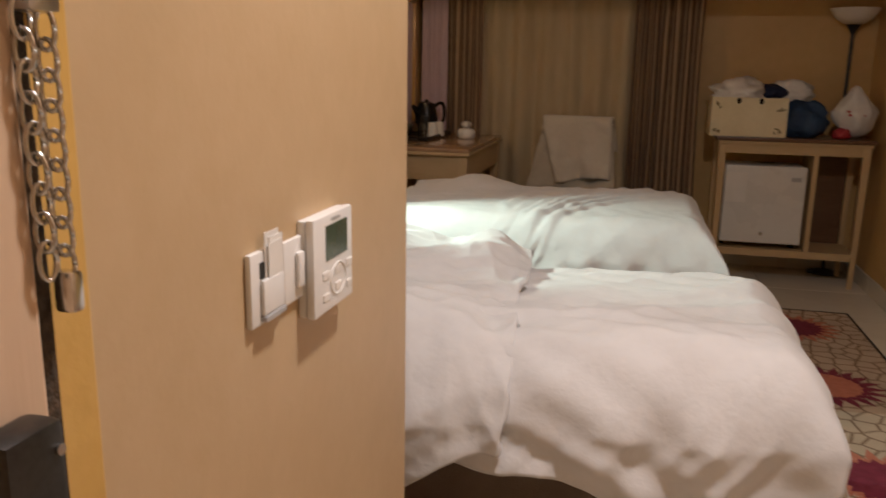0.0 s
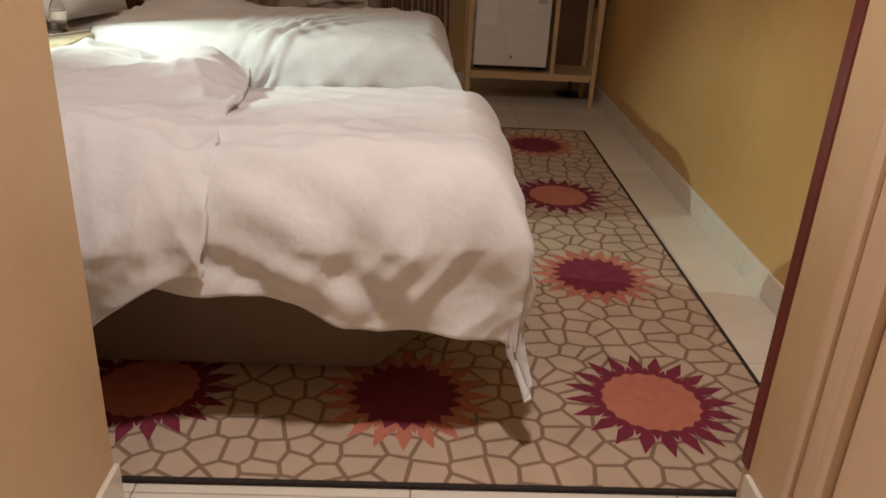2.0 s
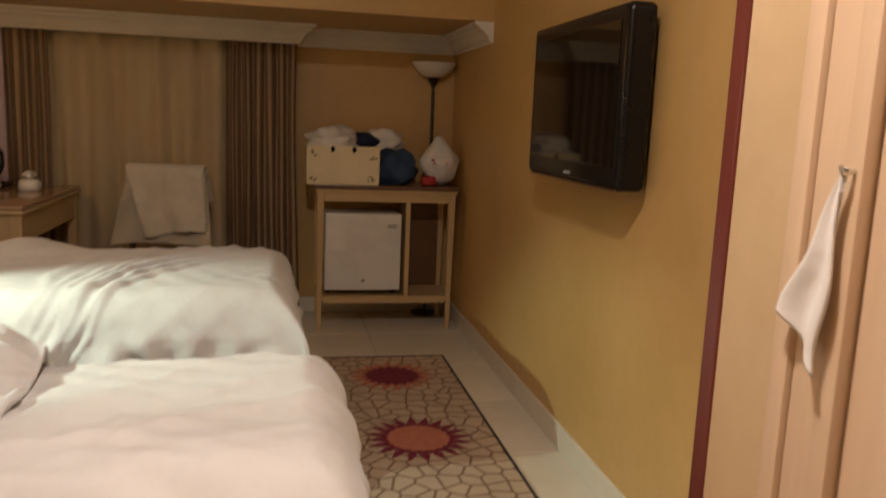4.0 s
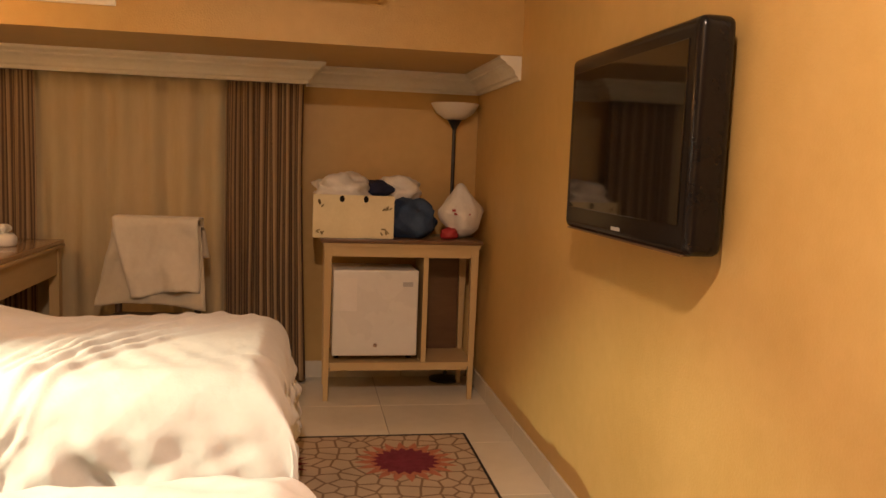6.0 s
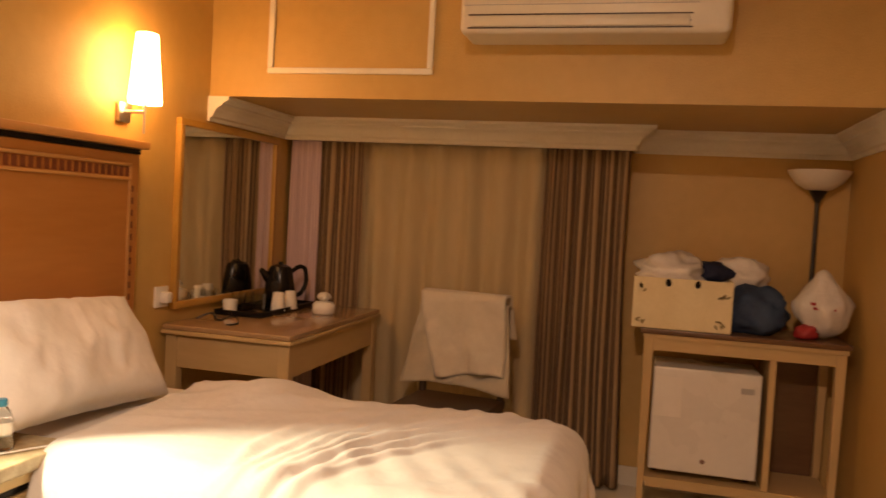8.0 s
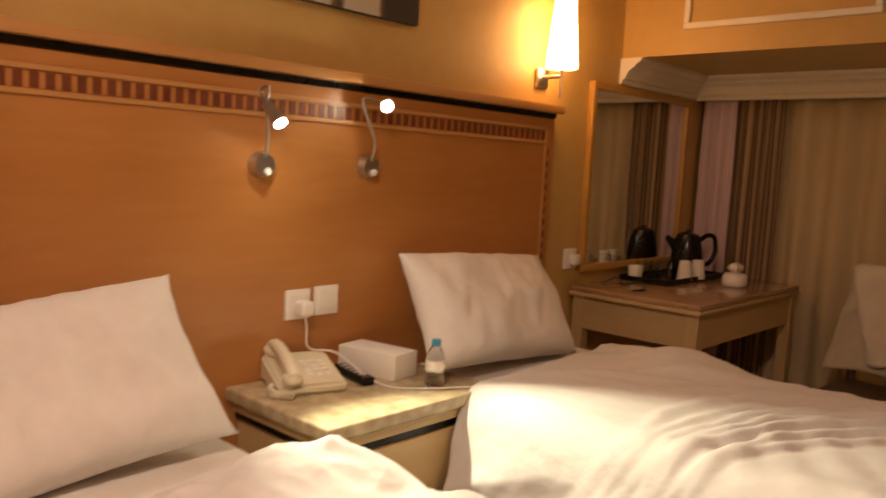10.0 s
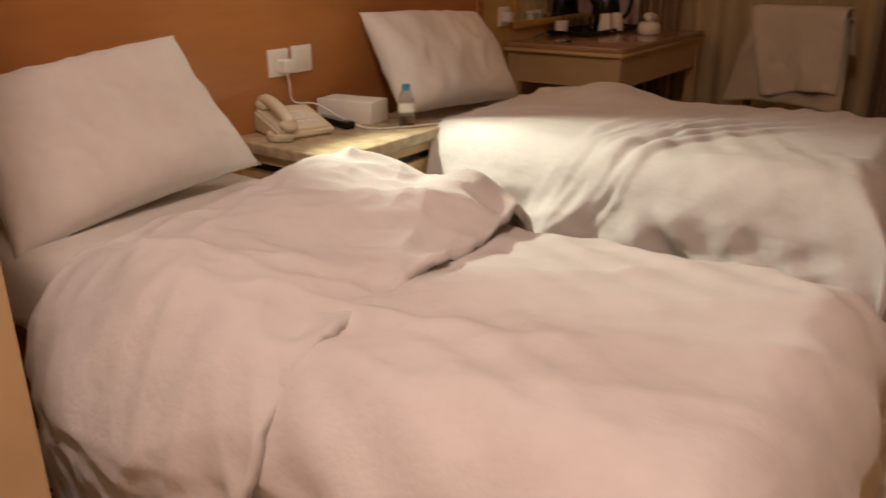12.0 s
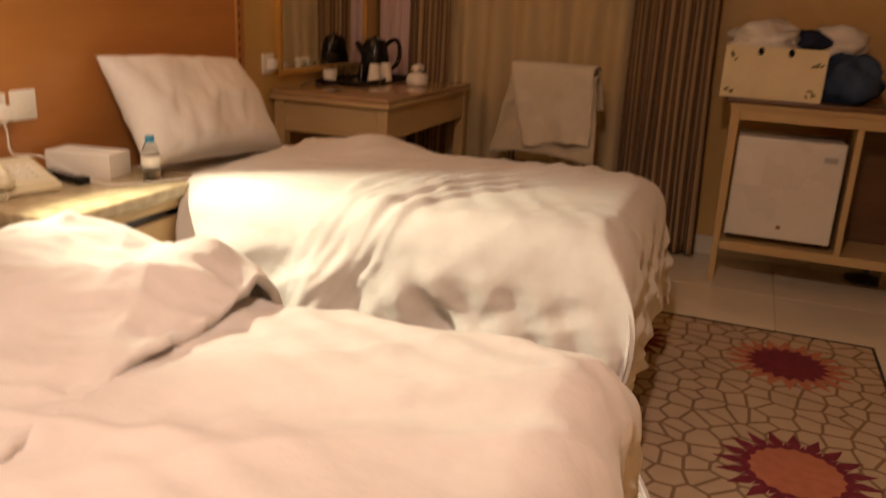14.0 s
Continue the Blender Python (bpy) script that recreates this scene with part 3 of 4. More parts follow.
def pillow(name_label, centre, across, up, out, w, h, thick, seed):
    """A soft pillow with pinched corners and pulled creases, leaning on the headboard."""
    c, X, Y, Z = Vector(centre), Vector(across).normalized(), Vector(up).normalized(), Vector(out).normalized()
    bm = bmesh.new()
    n = 40

    def place(u, v, side):
        p, q = 2 * u - 1, 2 * v - 1
        pin = 1 - 0.10 * (1 - abs(p) ** 2) * abs(q) ** 6 - 0.0
        pin2 = 1 - 0.10 * (1 - abs(q) ** 2) * abs(p) ** 6
        t = max(0.0, (1 - abs(p) ** 3.2) * (1 - abs(q) ** 3.2)) ** 0.55
        d = t * thick / 2
        d += side * 0 + min(t, 1) * (0.018 * wob(p * 1.6 + seed, q * 1.6, side) + 0.017 * crease(p, q, 0.9 + seed, 1.0, 3.6, seed + side) + 0.010 * crease(p, q, 1.5, 1.5, 7, seed + 3))
        return c + X * (p * w / 2 * pin2) + Y * (q * h / 2 * pin) + Z * (side * d)

    sheet(bm, n, n, lambda u, v: place(u, v, 1))
    sheet(bm, n, n, lambda u, v: place(u, v, -1))
    bmesh.ops.remove_doubles(bm, verts=bm.verts, dist=0.0008)
    return solo("pillow", bm, COTTON, name_label, "pillow", smooth="all", group="pillows")


pillow("plump white pillow leaning askew on the headboard", (0.255, 2.835, 0.80), (0, 1, 0.10), (-0.28, -0.03, 0.33), (0.33, -0.028, 0.28), 0.68, 0.43, 0.16, 1)
pillow("white pillow leaning on the headboard beside the nightstand", (0.225, 4.27, 0.832), (0, 1, -0.06), (-0.30, 0.12, 0.33), (0.337, 0.018, 0.30), 0.76, 0.44, 0.15, 7)

# ---- headboard ----
hb = thing("headboard", (0, 3.57, 0), "long cherry veneer headboard with dark inlay and moulded ledge", "headboard")
HY0, HY1, HX = 2.30, 4.82, 0.04
part("panel", boxed(0.001, HX, HY0, HY1, 0.0, 1.50, bevel=0.003), CHERRY, hb)
part("ledge", boxed(0.001, HX + 0.035, HY0, HY1 + 0.02, 1.520, 1.550, bevel=0.006), CHERRY_L, hb, smooth=True)
# shade under the ledge, put in as a solid black strip
part("groove_shade", boxed(0.001, HX + 0.006, HY0, HY1, 1.5005, 1.5195), BLACK, hb, "black strip standing in for the shade under the ledge")
for z in (1.398, 1.452):
    part("moulding_strip", boxed(HX, HX + 0.008, HY0 + 0.05, HY1 - 0.05, z, z + 0.012, bevel=0.003), CHERRY_L, hb)
for y in (HY0 + 0.032, HY1 - 0.062):
    part("moulding_strip", boxed(HX, HX + 0.008, y, y + 0.012, 0.60, 1.464, bevel=0.003), CHERRY_L, hb)
bm = bmesh.new()
y, k = HY0 + 0.06, 0
while y < HY1 - 0.07:
    box(bm, HX, HX + 0.002, y, y + 0.020, 1.413, 1.449)
    y += 0.034
inl = part("inlay", bm, INLAY, hb, "row of dark inlaid squares")
inl["kind"] = "stuff"
for y0 in (HY0 + 0.053, HY1 - 0.041):
    bm = bmesh.new()
    z = 0.62
    while z < 1.39:
        box(bm, HX, HX + 0.002, y0, y0 + (0.026 if y0 < 3 else 0.012), z, z + 0.024)
        z += 0.046
    part("inlay", bm, INLAY, hb, "column of dark inlaid squares")["kind"] = "stuff"


# ---- nightstand and what stands on it ----
NZ = 0.665
ns = thing("nightstand", (0.25, 3.67, 0), "light oak nightstand with a beige stone top between the beds", "nightstand")
part("body", boxed(0.045, 0.45, 3.405, 3.945, 0.02, 0.575, bevel=0.004), OAK, ns)
part("drawer", boxed(0.451, 0.468, 3.42, 3.93, 0.40, 0.57, bevel=0.005), OAK_Y, ns, smooth=True)
part("drawer", boxed(0.451, 0.468, 3.42, 3.93, 0.05, 0.39, bevel=0.005), OAK_Y, ns, smooth=True)
# the gap's shade is a black filler strip between body and rail
part("groove_shade", boxed(0.05, 0.462, 3.395, 3.955, 0.5755, 0.597), BLACK, ns, "black strip standing in for the shade below the rail")
part("rail", boxed(0.045, 0.475, 3.385, 3.965, 0.5975, 0.627, bevel=0.005), OAK_Y, ns, smooth=True)
part("top", boxed(0.042, 0.49, 3.365, 3.985, 0.6275, NZ, bevel=0.008, seg=3), STONE, ns, "beige granite top", smooth=True)


def turned(bm, at, deg):
    bmesh.ops.rotate(bm, verts=bm.verts, cent=at, matrix=Matrix.Rotation(radians(deg), 3, "Z"))
    return bm


ph = thing("telephone", (0.15, 3.54, NZ), "cream desk telephone with its handset in the cradle", "telephone")
at = Vector((0.16, 3.54, NZ))
bm = bmesh.new()
pv = [bm.verts.new(p) for p in ((0.06, 3.445, NZ + 0.001), (0.25, 3.445, NZ + 0.001), (0.25, 3.635, NZ + 0.001), (0.06, 3.635, NZ + 0.001), (0.06, 3.445, NZ + 0.075), (0.25, 3.445, NZ + 0.028), (0.25, 3.635, NZ + 0.028), (0.06, 3.635, NZ + 0.075))]
for q in ((0, 1, 2, 3), (4, 5, 6, 7), (0, 1, 5, 4), (1, 2, 6, 5), (2, 3, 7, 6), (3, 0, 4, 7)):
    bm.faces.new([pv[i] for i in q])
bmesh.ops.recalc_face_normals(bm, faces=bm.faces)
bmesh.ops.bevel(bm, geom=bm.edges[:], offset=0.008, segments=2, affect="EDGES")
phone_turn = -18
part("body", turned(bm, at, phone_turn), CREAMPL, ph, smooth=True)
bm = bmesh.new()
tube(bm, curve_pts([(0.055, 3.48, NZ + 0.093), (0.10, 3.48, NZ + 0.103), (0.16, 3.48, NZ + 0.094), (0.215, 3.48, NZ + 0.076), (0.26, 3.48, NZ + 0.050)], 5), 0.019, 12)
for c in ((0.072, 3.48, NZ + 0.085), (0.243, 3.48, NZ + 0.046)):
    bmesh.ops.create_uvsphere(bm, u_segments=16, v_segments=10, radius=0.029, matrix=Matrix.Translation(c) @ Matrix.Diagonal((1.05, 1, 0.72, 1)))
part("handset", turned(bm, at, phone_turn), CREAMPL, ph, smooth="all")
for i in range(4):
    for j in range(3):
        x, y = 0.125 + i * 0.024, 3.545 + j * 0.026
        z = NZ + 0.075 - (x - 0.06) / 0.19 * 0.047
        part("key", turned(boxed(x - 0.008, x + 0.008, y - 0.009, y + 0.009, z - 0.004, z + 0.004, bevel=0.002), at, phone_turn), PAPER, ph)
coil = [(0.15 + 0.10 * s + 0.010 * math.cos(s * 110), 3.445 - 0.04 * math.sin(3 * s), NZ + 0.013 + 0.010 * math.sin(s * 110)) for s in [i / 150 for i in range(150)]]
part("cord", tube(bmesh.new(), coil, 0.003, 5), CREAMPL, ph, "coiled cream cord", smooth="all")

tb = boxed(0.07, 0.285, 3.735, 3.845, NZ, NZ + 0.075, bevel=0.003)
solo("tissue_box", turned(tb, (0.07, 3.735, NZ), 10), PAPER, "plain white tissue box on the nightstand", "tissue box", smooth=True)
bt = thing("water_bottle", (0.385, 3.83, NZ), "small clear water bottle with a blue cap", "bottle")
part("bottle", lathe(bmesh.new(), [(0.006, 0.0), (0.025, 0.001), (0.028, 0.008), (0.027, 0.03), (0.0255, 0.038), (0.028, 0.046), (0.028, 0.082), (0.020, 0.105), (0.012, 0.118), (0.011, 0.122)], (0.385, 3.83, NZ + 0.001)), PET, bt, smooth="all")
part("label", lathe(bmesh.new(), [(0.0286, 0.05), (0.0287, 0.08)], (0.385, 3.83, NZ)), PAPER, bt, "pale paper label", smooth=True)
part("cap", lathe(bmesh.new(), [(0.0125, 0.119), (0.0135, 0.121), (0.0135, 0.135), (0.012, 0.138)], (0.385, 3.83, NZ)), BOTTLECAP, bt, "blue screw cap", smooth=True)
rc = thing("remote_control", (0.17, 3.7, NZ), "black remote control lying by the telephone", "remote")
part("body", turned(boxed(0.09, 0.27, 3.682, 3.725, NZ + 0.001, NZ + 0.024, bevel=0.007, seg=3), (0.18, 3.7, NZ), -12), BLACK, rc, smooth=True)
for i in range(5):
    part("button", turned(boxed(0.12 + i * 0.026, 0.132 + i * 0.026, 3.692, 3.715, NZ + 0.022, NZ + 0.027, bevel=0.002), (0.18, 3.7, NZ), -12), GREYPL, rc)


def plate(label, y0, z0, s, plug):
    ob = thing("wall_socket", (HX, y0, z0), label, "socket", "sockets by the nightstand")
    part("frame", boxed(HX + 0.0005, HX + 0.010, y0, y0 + s, z0, z0 + s, bevel=0.003), WHITEPL, ob, smooth=True)
    part("insert", boxed(HX + 0.010, HX + 0.013, y0 + 0.014, y0 + s - 0.014, z0 + 0.014, z0 + s - 0.014, bevel=0.002), PAPER, ob, smooth=True)
    return ob


plate("white square wall socket with a charger in it", 3.552, 0.828, 0.087, True)
plate("white square wall switch beside the socket", 3.656, 0.832, 0.087, False)
ch = thing("charger", (HX, 3.578, 0.86), "white phone charger with its cable hanging down", "charger")
part("plug", boxed(HX + 0.0135, HX + 0.055, 3.58, 3.62, 0.842, 0.885, bevel=0.008, seg=3), WHITEPL, ch, smooth=True)
part("cable", tube(bmesh.new(), curve_pts([(0.075, 3.6, 0.844), (0.082, 3.604, 0.81), (0.09, 3.608, 0.75), (0.13, 3.673, 0.735), (0.24, 3.698, NZ + 0.022), (0.32, 3.718, NZ + 0.004), (0.40, 3.798, NZ + 0.004), (0.485, 3.938, NZ + 0.004), (0.495, 3.958, NZ - 0.02)], 8), 0.0026, 6), WHITEPL, ch, "thin white cable", smooth="all")


# ---- reading lamps and sconce ----
def reading_lamp(mount_y, mount_z, ctrl, head, aim, label):
    ob = thing("reading_lamp", (HX, mount_y, mount_z), label, "wall lamp", "reading lamps on the headboard")
    part("mount", rod(bmesh.new(), (HX + 0.0005, mount_y, mount_z), (HX + 0.030, mount_y, mount_z), 0.036, 0.030, 28), NICKEL, ob, "round satin metal mount", smooth=True)
    part("switch", rod(bmesh.new(), (HX + 0.028, mount_y + 0.006, mount_z - 0.018), (HX + 0.036, mount_y + 0.006, mount_z - 0.018), 0.010), WHITEPL, ob, smooth=True)
    part("gooseneck", tube(bmesh.new(), curve_pts(ctrl, 8), 0.0045, 8), NICKEL, ob, smooth="all")
    d = (aim - head).normalized()
    h = part("head", rod(bmesh.new(), head - d * 0.075, head, 0.012, 0.020, 20), NICKEL, ob, "slim metal lamp head", smooth=True)
    part("led", rod(bmesh.new(), head + d * 0.0005, head + d * 0.004, 0.015, 0.015, 20), LEDDISC, h, "bright white light source")
    return ob


dA, dB = (AIM_A - HEAD_A).normalized(), (AIM_B - HEAD_B).normalized()
reading_lamp(3.458, 1.27, [(HX + 0.025, 3.458, 1.288), (HX + 0.05, 3.448, 1.338), (HX + 0.06, 3.435, 1.428), (HX + 0.065, 3.435, 1.473), HEAD_A - dA * 0.11 + Vector((0, 0, 0.01)), HEAD_A - dA * 0.07], HEAD_A, AIM_A, "metal gooseneck reading lamp, lit, bent down over the bed")
reading_lamp(3.84, 1.278, [(HX + 0.025, 3.84, 1.292), (HX + 0.05, 3.83, 1.352), (HX + 0.045, 3.795, 1.432), (HX + 0.05, 3.78, 1.477), HEAD_B - dB * 0.10 + Vector((0, 0, 0.004)), HEAD_B - dB * 0.07], HEAD_B, AIM_B, "metal gooseneck reading lamp, lit, turned towards the room")

sc = thing("wall_sconce", (0, 4.53, 1.63), "lit wall sconce with a tapered white shade", "wall lamp")
SX, SY = 0.10, 4.758
part("plate", boxed(0.001, 0.018, SY - 0.035, SY + 0.035, 1.616, 1.691, bevel=0.005), NICKEL, sc, smooth=True)
part("arm", tube(bmesh.new(), [(0.015, SY, 1.656), (SX, SY, 1.656), (SX, SY, 1.688)], 0.008, 10), NICKEL, sc, smooth=True)
part("shade", lathe(bmesh.new(), [(0.010, 0.0), (0.058, 0.002), (0.061, 0.01), (0.039, 0.262), (0.034, 0.264), (0.010, 0.263)], (SX, SY, 1.684)), SHADE, sc, "glowing white shade", smooth=True)
part("pull_rod", rod(bmesh.new(), (SX, SY, 1.576), (SX, SY, 1.654), 0.004), NICKEL, sc)

art = thing("painting", (0.003, 3.053, 1.735), "abstract painting with cream, brown and black bands", "painting")
part("stretcher", boxed(0.002, 0.028, 3.053, 4.048, 1.735, 2.36, bevel=0.002), PICTURE_EDGE, art)
part("canvas", boxed(0.0285, 0.031, 3.054, 4.047, 1.736, 2.359), CANVAS, art)

# ---- desk, mirror and what stands there ----
DZ = 0.815
dk = thing("desk", (0.3, 5.5745, 0), "light oak writing desk with a polished brown top", "desk")
part("top", boxed(0.012, 0.597, 5.0514, 6.122, DZ - 0.022, DZ, bevel=0.006, seg=3), DESKTOP, dk, "polished brown desktop", smooth=True)
part("edge_strip", boxed(0.008, 0.602, 5.046, 6.1248, DZ - 0.040, DZ - 0.0225, bevel=0.005), OAK_Y, dk, smooth=True)
part("front_apron", boxed(0.05, 0.57, 5.0768, 5.0994, 0.635, DZ - 0.041), OAK_Y, dk)
part("side_apron", boxed(0.555, 0.58, 5.1039, 6.0723, 0.635, DZ - 0.041), OAK_Y, dk)
for x, y in ((0.02, 5.0677), (0.535, 5.0677), (0.02, 6.0587), (0.535, 6.0587)):
    part("leg", boxed(x, x + 0.052, y, y + 0.052, 0.0, DZ - 0.041, bevel=0.004), OAK, dk)
mi = thing("mirror", (0, 5.5515, 0.868), "wall mirror in a narrow gilt wooden frame", "mirror")
for a, b, c, d in ((5.108, 6.0001, 0.87, 0.9), (5.108, 6.0001, 1.653, 1.683), (5.108, 5.1362, 0.9, 1.653), (5.9719, 6.0001, 0.9, 1.653)):
    part("frame_rail", boxed(0.001, 0.030, a, b, c, d, bevel=0.004), GILT, mi, smooth=True)
part("glass", boxed(0.002, 0.018, 5.1352, 5.9729, 0.899, 1.654), MIRROR, mi, "mirror glass")
sk = thing("wall_socket", (0, 5.03, 0.9), "white wall socket above the desk with a plug", "socket")
part("frame", boxed(0.0005, 0.012, 5., 5.086, 0.885, 0.972, bevel=0.003), WHITEPL, sk, smooth=True)
part("plug", boxed(0.0125, 0.05, 5.025, 5.06, 0.905, 0.95, bevel=0.006), WHITEPL, sk, smooth=True)

tr = thing("tray", (0.16, 5.66, DZ), "black serving tray on the desk", "tray")
bm = boxed(0.03, 0.27, 5.42, 6.01, DZ + 0.001, DZ + 0.010, bevel=0.003)
part("base", bm, BLACK, tr)
for a in ((0.03, 0.27, 5.42, 5.43), (0.03, 0.27, 6., 6.01), (0.03, 0.04, 5.431, 5.999), (0.26, 0.27, 5.431, 5.999)):
    part("rim", boxed(*a, DZ + 0.0105, DZ + 0.026, bevel=0.003), BLACK, tr, smooth=True)
TZ = DZ + 0.011
kt = thing("kettle", (0.14, 5.86, TZ), "black electric kettle with a looped handle", "kettle")
kc = (0.14, 5.86, TZ)


def bigger(bm, s=1.04):
    bmesh.ops.transform(bm, matrix=Matrix.Translation(kc) @ Matrix.Scale(s, 4) @ Matrix.Translation([-c for c in kc]), verts=bm.verts)
    return bm


part("base", bigger(lathe(bmesh.new(), [(0.02, 0), (0.076, 0.001), (0.078, 0.014), (0.06, 0.02)], kc)), BLACK, kt, smooth=True)
part("body", bigger(lathe(bmesh.new(), [(0.03, 0.0205), (0.073, 0.022), (0.076, 0.04), (0.070, 0.11), (0.060, 0.165), (0.055, 0.178), (0.03, 0.180)], kc)), BLACK, kt, smooth=True)
part("lid", bigger(lathe(bmesh.new(), [(0.054, 0.1785), (0.050, 0.190), (0.025, 0.200), (0.012, 0.201), (0.011, 0.212), (0.004, 0.214)], kc)), BLACK, kt, smooth=True)
part("handle", bigger(tube(bmesh.new(), curve_pts([(0.18, 5.9, TZ + 0.165), (0.205, 5.935, TZ + 0.19), (0.225, 5.96, TZ + 0.175), (0.23, 5.965, TZ + 0.11), (0.215, 5.945, TZ + 0.06), (0.19, 5.91, TZ + 0.045)], 6), 0.011, 10)), BLACK, kt, smooth="all")
part("spout", bigger(rod(bmesh.new(), (0.10, 5.82, TZ + 0.13), (0.072, 5.785, TZ + 0.175), 0.026, 0.012)), BLACK, kt, smooth=True)


def cup(x, y, material, label, r0, r1, h, cat):
    return solo(cat, lathe(bmesh.new(), [(r0 * 0.5, 0.0), (r0, 0.001), (r1, h), (r1 - 0.003, h), (r0 - 0.003, 0.006), (0.004, 0.005)], (x, y, TZ)), material, label, cat, smooth=True, group="cups on the tray")


cup(0.235, 5.66, PAPER, "white paper cup upside down on the tray", 0.036, 0.026, 0.088, "cup")
cup(0.25, 5.76, PAPER, "white paper cup upside down on the tray", 0.036, 0.026, 0.088, "cup")
cup(0.18, 5.56, GLASS, "clear drinking glass on the tray", 0.028, 0.034, 0.085, "glass")
cup(0.10, 5.52, GLASS, "clear drinking glass on the tray", 0.028, 0.034, 0.085, "glass")
cup(0.085, 5.62, GLASS, "clear drinking glass on the tray", 0.028, 0.034, 0.085, "glass")
cup(0.09, 5.46, PAPER, "small white sachet cup on the tray", 0.030, 0.034, 0.06, "cup")
td = thing("tissue_dispenser", (0.43, 5.76, DZ), "small white ceramic tissue pot with a tuft", "tissue box")
bm = bmesh.new()
lathe(bm, [(0.02, 0.0), (0.050, 0.001), (0.058, 0.012), (0.058, 0.042), (0.046, 0.058), (0.02, 0.063)], (0.43, 5.76, DZ + 0.001), 8)
part("pot", bm, WHITEPL, td, smooth=True)
bm = sheet(bmesh.new(), 10, 12, lambda u, v: Vector((0.43 + (0.008 + 0.020 * math.sin(3.0 * u)) * math.cos(v * 6.283) * (1 + 0.4 * math.sin(4 * v * 6.283)), 5.76 + (0.008 + 0.020 * math.sin(3.0 * u)) * math.sin(v * 6.283), DZ + 0.062 + 0.045 * u)))
part("tissue", bm, PAPER, td, "tuft of white tissue", smooth="all", solid=0.001)
pn = thing("eyeglasses", (0.22, 5.17, DZ), "thin wire spectacles and cord lying on the desk", "eyeglasses")
part("frame", tube(bmesh.new(), curve_pts([(0.06, 5.23, DZ + 0.006), (0.11, 5.27, DZ + 0.03), (0.16, 5.24, DZ + 0.008), (0.24, 5.23, DZ + 0.03), (0.28, 5.2, DZ + 0.008), (0.26, 5.14, DZ + 0.005)], 6), 0.004, 6), DARKMETAL, pn, smooth="all")

# ---- chair with cloths ----
chair = thing("desk_chair", (1.135, 5.87, 0), "dark wooden desk chair with cloths hung over its back", "chair")
CH = Matrix.Translation((1.135, 5.985, 0)) @ Matrix.Rotation(radians(-6), 4, "Z")


def local(bm, m=CH):
    bmesh.ops.transform(bm, matrix=m, verts=bm.verts)
    return bm


part("seat", local(boxed(-0.22, 0.22, -0.50, -0.10, 0.42, 0.47, bevel=0.015, seg=3)), DARKWOOD, chair, smooth=True)
part("backrest", local(box(bmesh.new(), -0.19, 0.19, -0.125, -0.10, 0.56, 0.91, bevel=0.01)), DARKWOOD, chair, smooth=True)
for x, y in ((-0.2, -0.11), (0.2, -0.11)):
    part("back_leg", local(rod(bmesh.new(), (x, y - 0.03, 0), (x, y, 0.92), 0.019, 0.017, 10)), DARKWOOD, chair, smooth=True)
for x, y in ((-0.19, -0.47), (0.19, -0.47)):
    part("front_leg", local(rod(bmesh.new(), (x, y, 0), (x, y, 0.42), 0.017, 0.021, 10)), DARKWOOD, chair, smooth=True)


def hung(w_top, w_bot, front, back, top, skew, seed, gap):
    """A cloth folded over the chair's back: over the front face, across the top rail and down behind."""
    total = front + back + 0.05

    def f(u, v):
        s = u * total
        w = w_top + (w_bot - w_top) * min(1, abs(s - front - 0.025) / front)
        x = (v - 0.5) * w + skew * max(0, front - s) / front
        ripple = 0.016 * math.sin(11 * v + 2 * seed + 3 * u) * max(0, front - s) / front + 0.012 * crease(u, v, 0.8, 2.2, 5, seed) + 0.005 * crease(u, v, 2.0, 5, 9, seed + 2)
        if s < front:
            return Vector((x, -0.150 - gap + ripple - 0.10 * max(0, (front - s) - 0.25), top - (front - s) - 0.02 * math.sin(4 * v + seed)))
        if s < front + 0.05:
            k = (s - front) / 0.05
            return Vector((x, -0.150 - gap + k * (0.075 + 2 * gap), top + 0.012 * math.sin(k * math.pi) + gap))
        return Vector((x, -0.075 + gap + ripple, top - (s - front - 0.05)))
    return local(sheet(bmesh.new(), 44, 26, f))


solo("seat_cover_cloth", hung(0.43, 0.56, 0.40, 0.15, 0.905, -0.03, 3, 0.006), TOWEL_B, "cream cloth hung over the chair back", "cloth", smooth="all", solid=0.006)
solo("towel", hung(0.43, 0.34, 0.35, 0.22, 0.925, 0.05, 8, 0.034), TOWEL, "folded cream towel hung over the chair back", "towel", smooth="all", solid=0.012)


# ---- curtains ----
def curtain(name, x0, x1, y, z0, z1, folds, depth, material, label, seed, ntop=1.0, sway=0.0):
    n = max(40, int((x1 - x0) * 160))
    arc = [0.0]

    def wave(u, v):
        ph = u * folds * 2 * math.pi + 0.9 * wob(u * 4, seed, v * 0.5)
        amp = depth * (0.75 + 0.35 * wob(u * 7, seed + 4)) * (0.65 + 0.35 * v)
        return Vector((x0 + (x1 - x0) * u + 0.012 * wob(u * 9, v * 1.5, seed) + sway * v * v * u, y + amp * math.sin(ph) + 0.006 * wob(u * 20, v * 5, seed), z1 + (z0 - z1) * v))
    pts = [wave(i / n, 0.5) for i in range(n + 1)]
    for p, q in zip(pts, pts[1:]):
        arc.append(arc[-1] + (q - p).length)
    bm = sheet(bmesh.new(), n, 24, wave, lambda u, v: (arc[round(u * n)], v))
    return solo(name, bm, material, label, "curtain", smooth="all", solid=0.003, group="curtains")


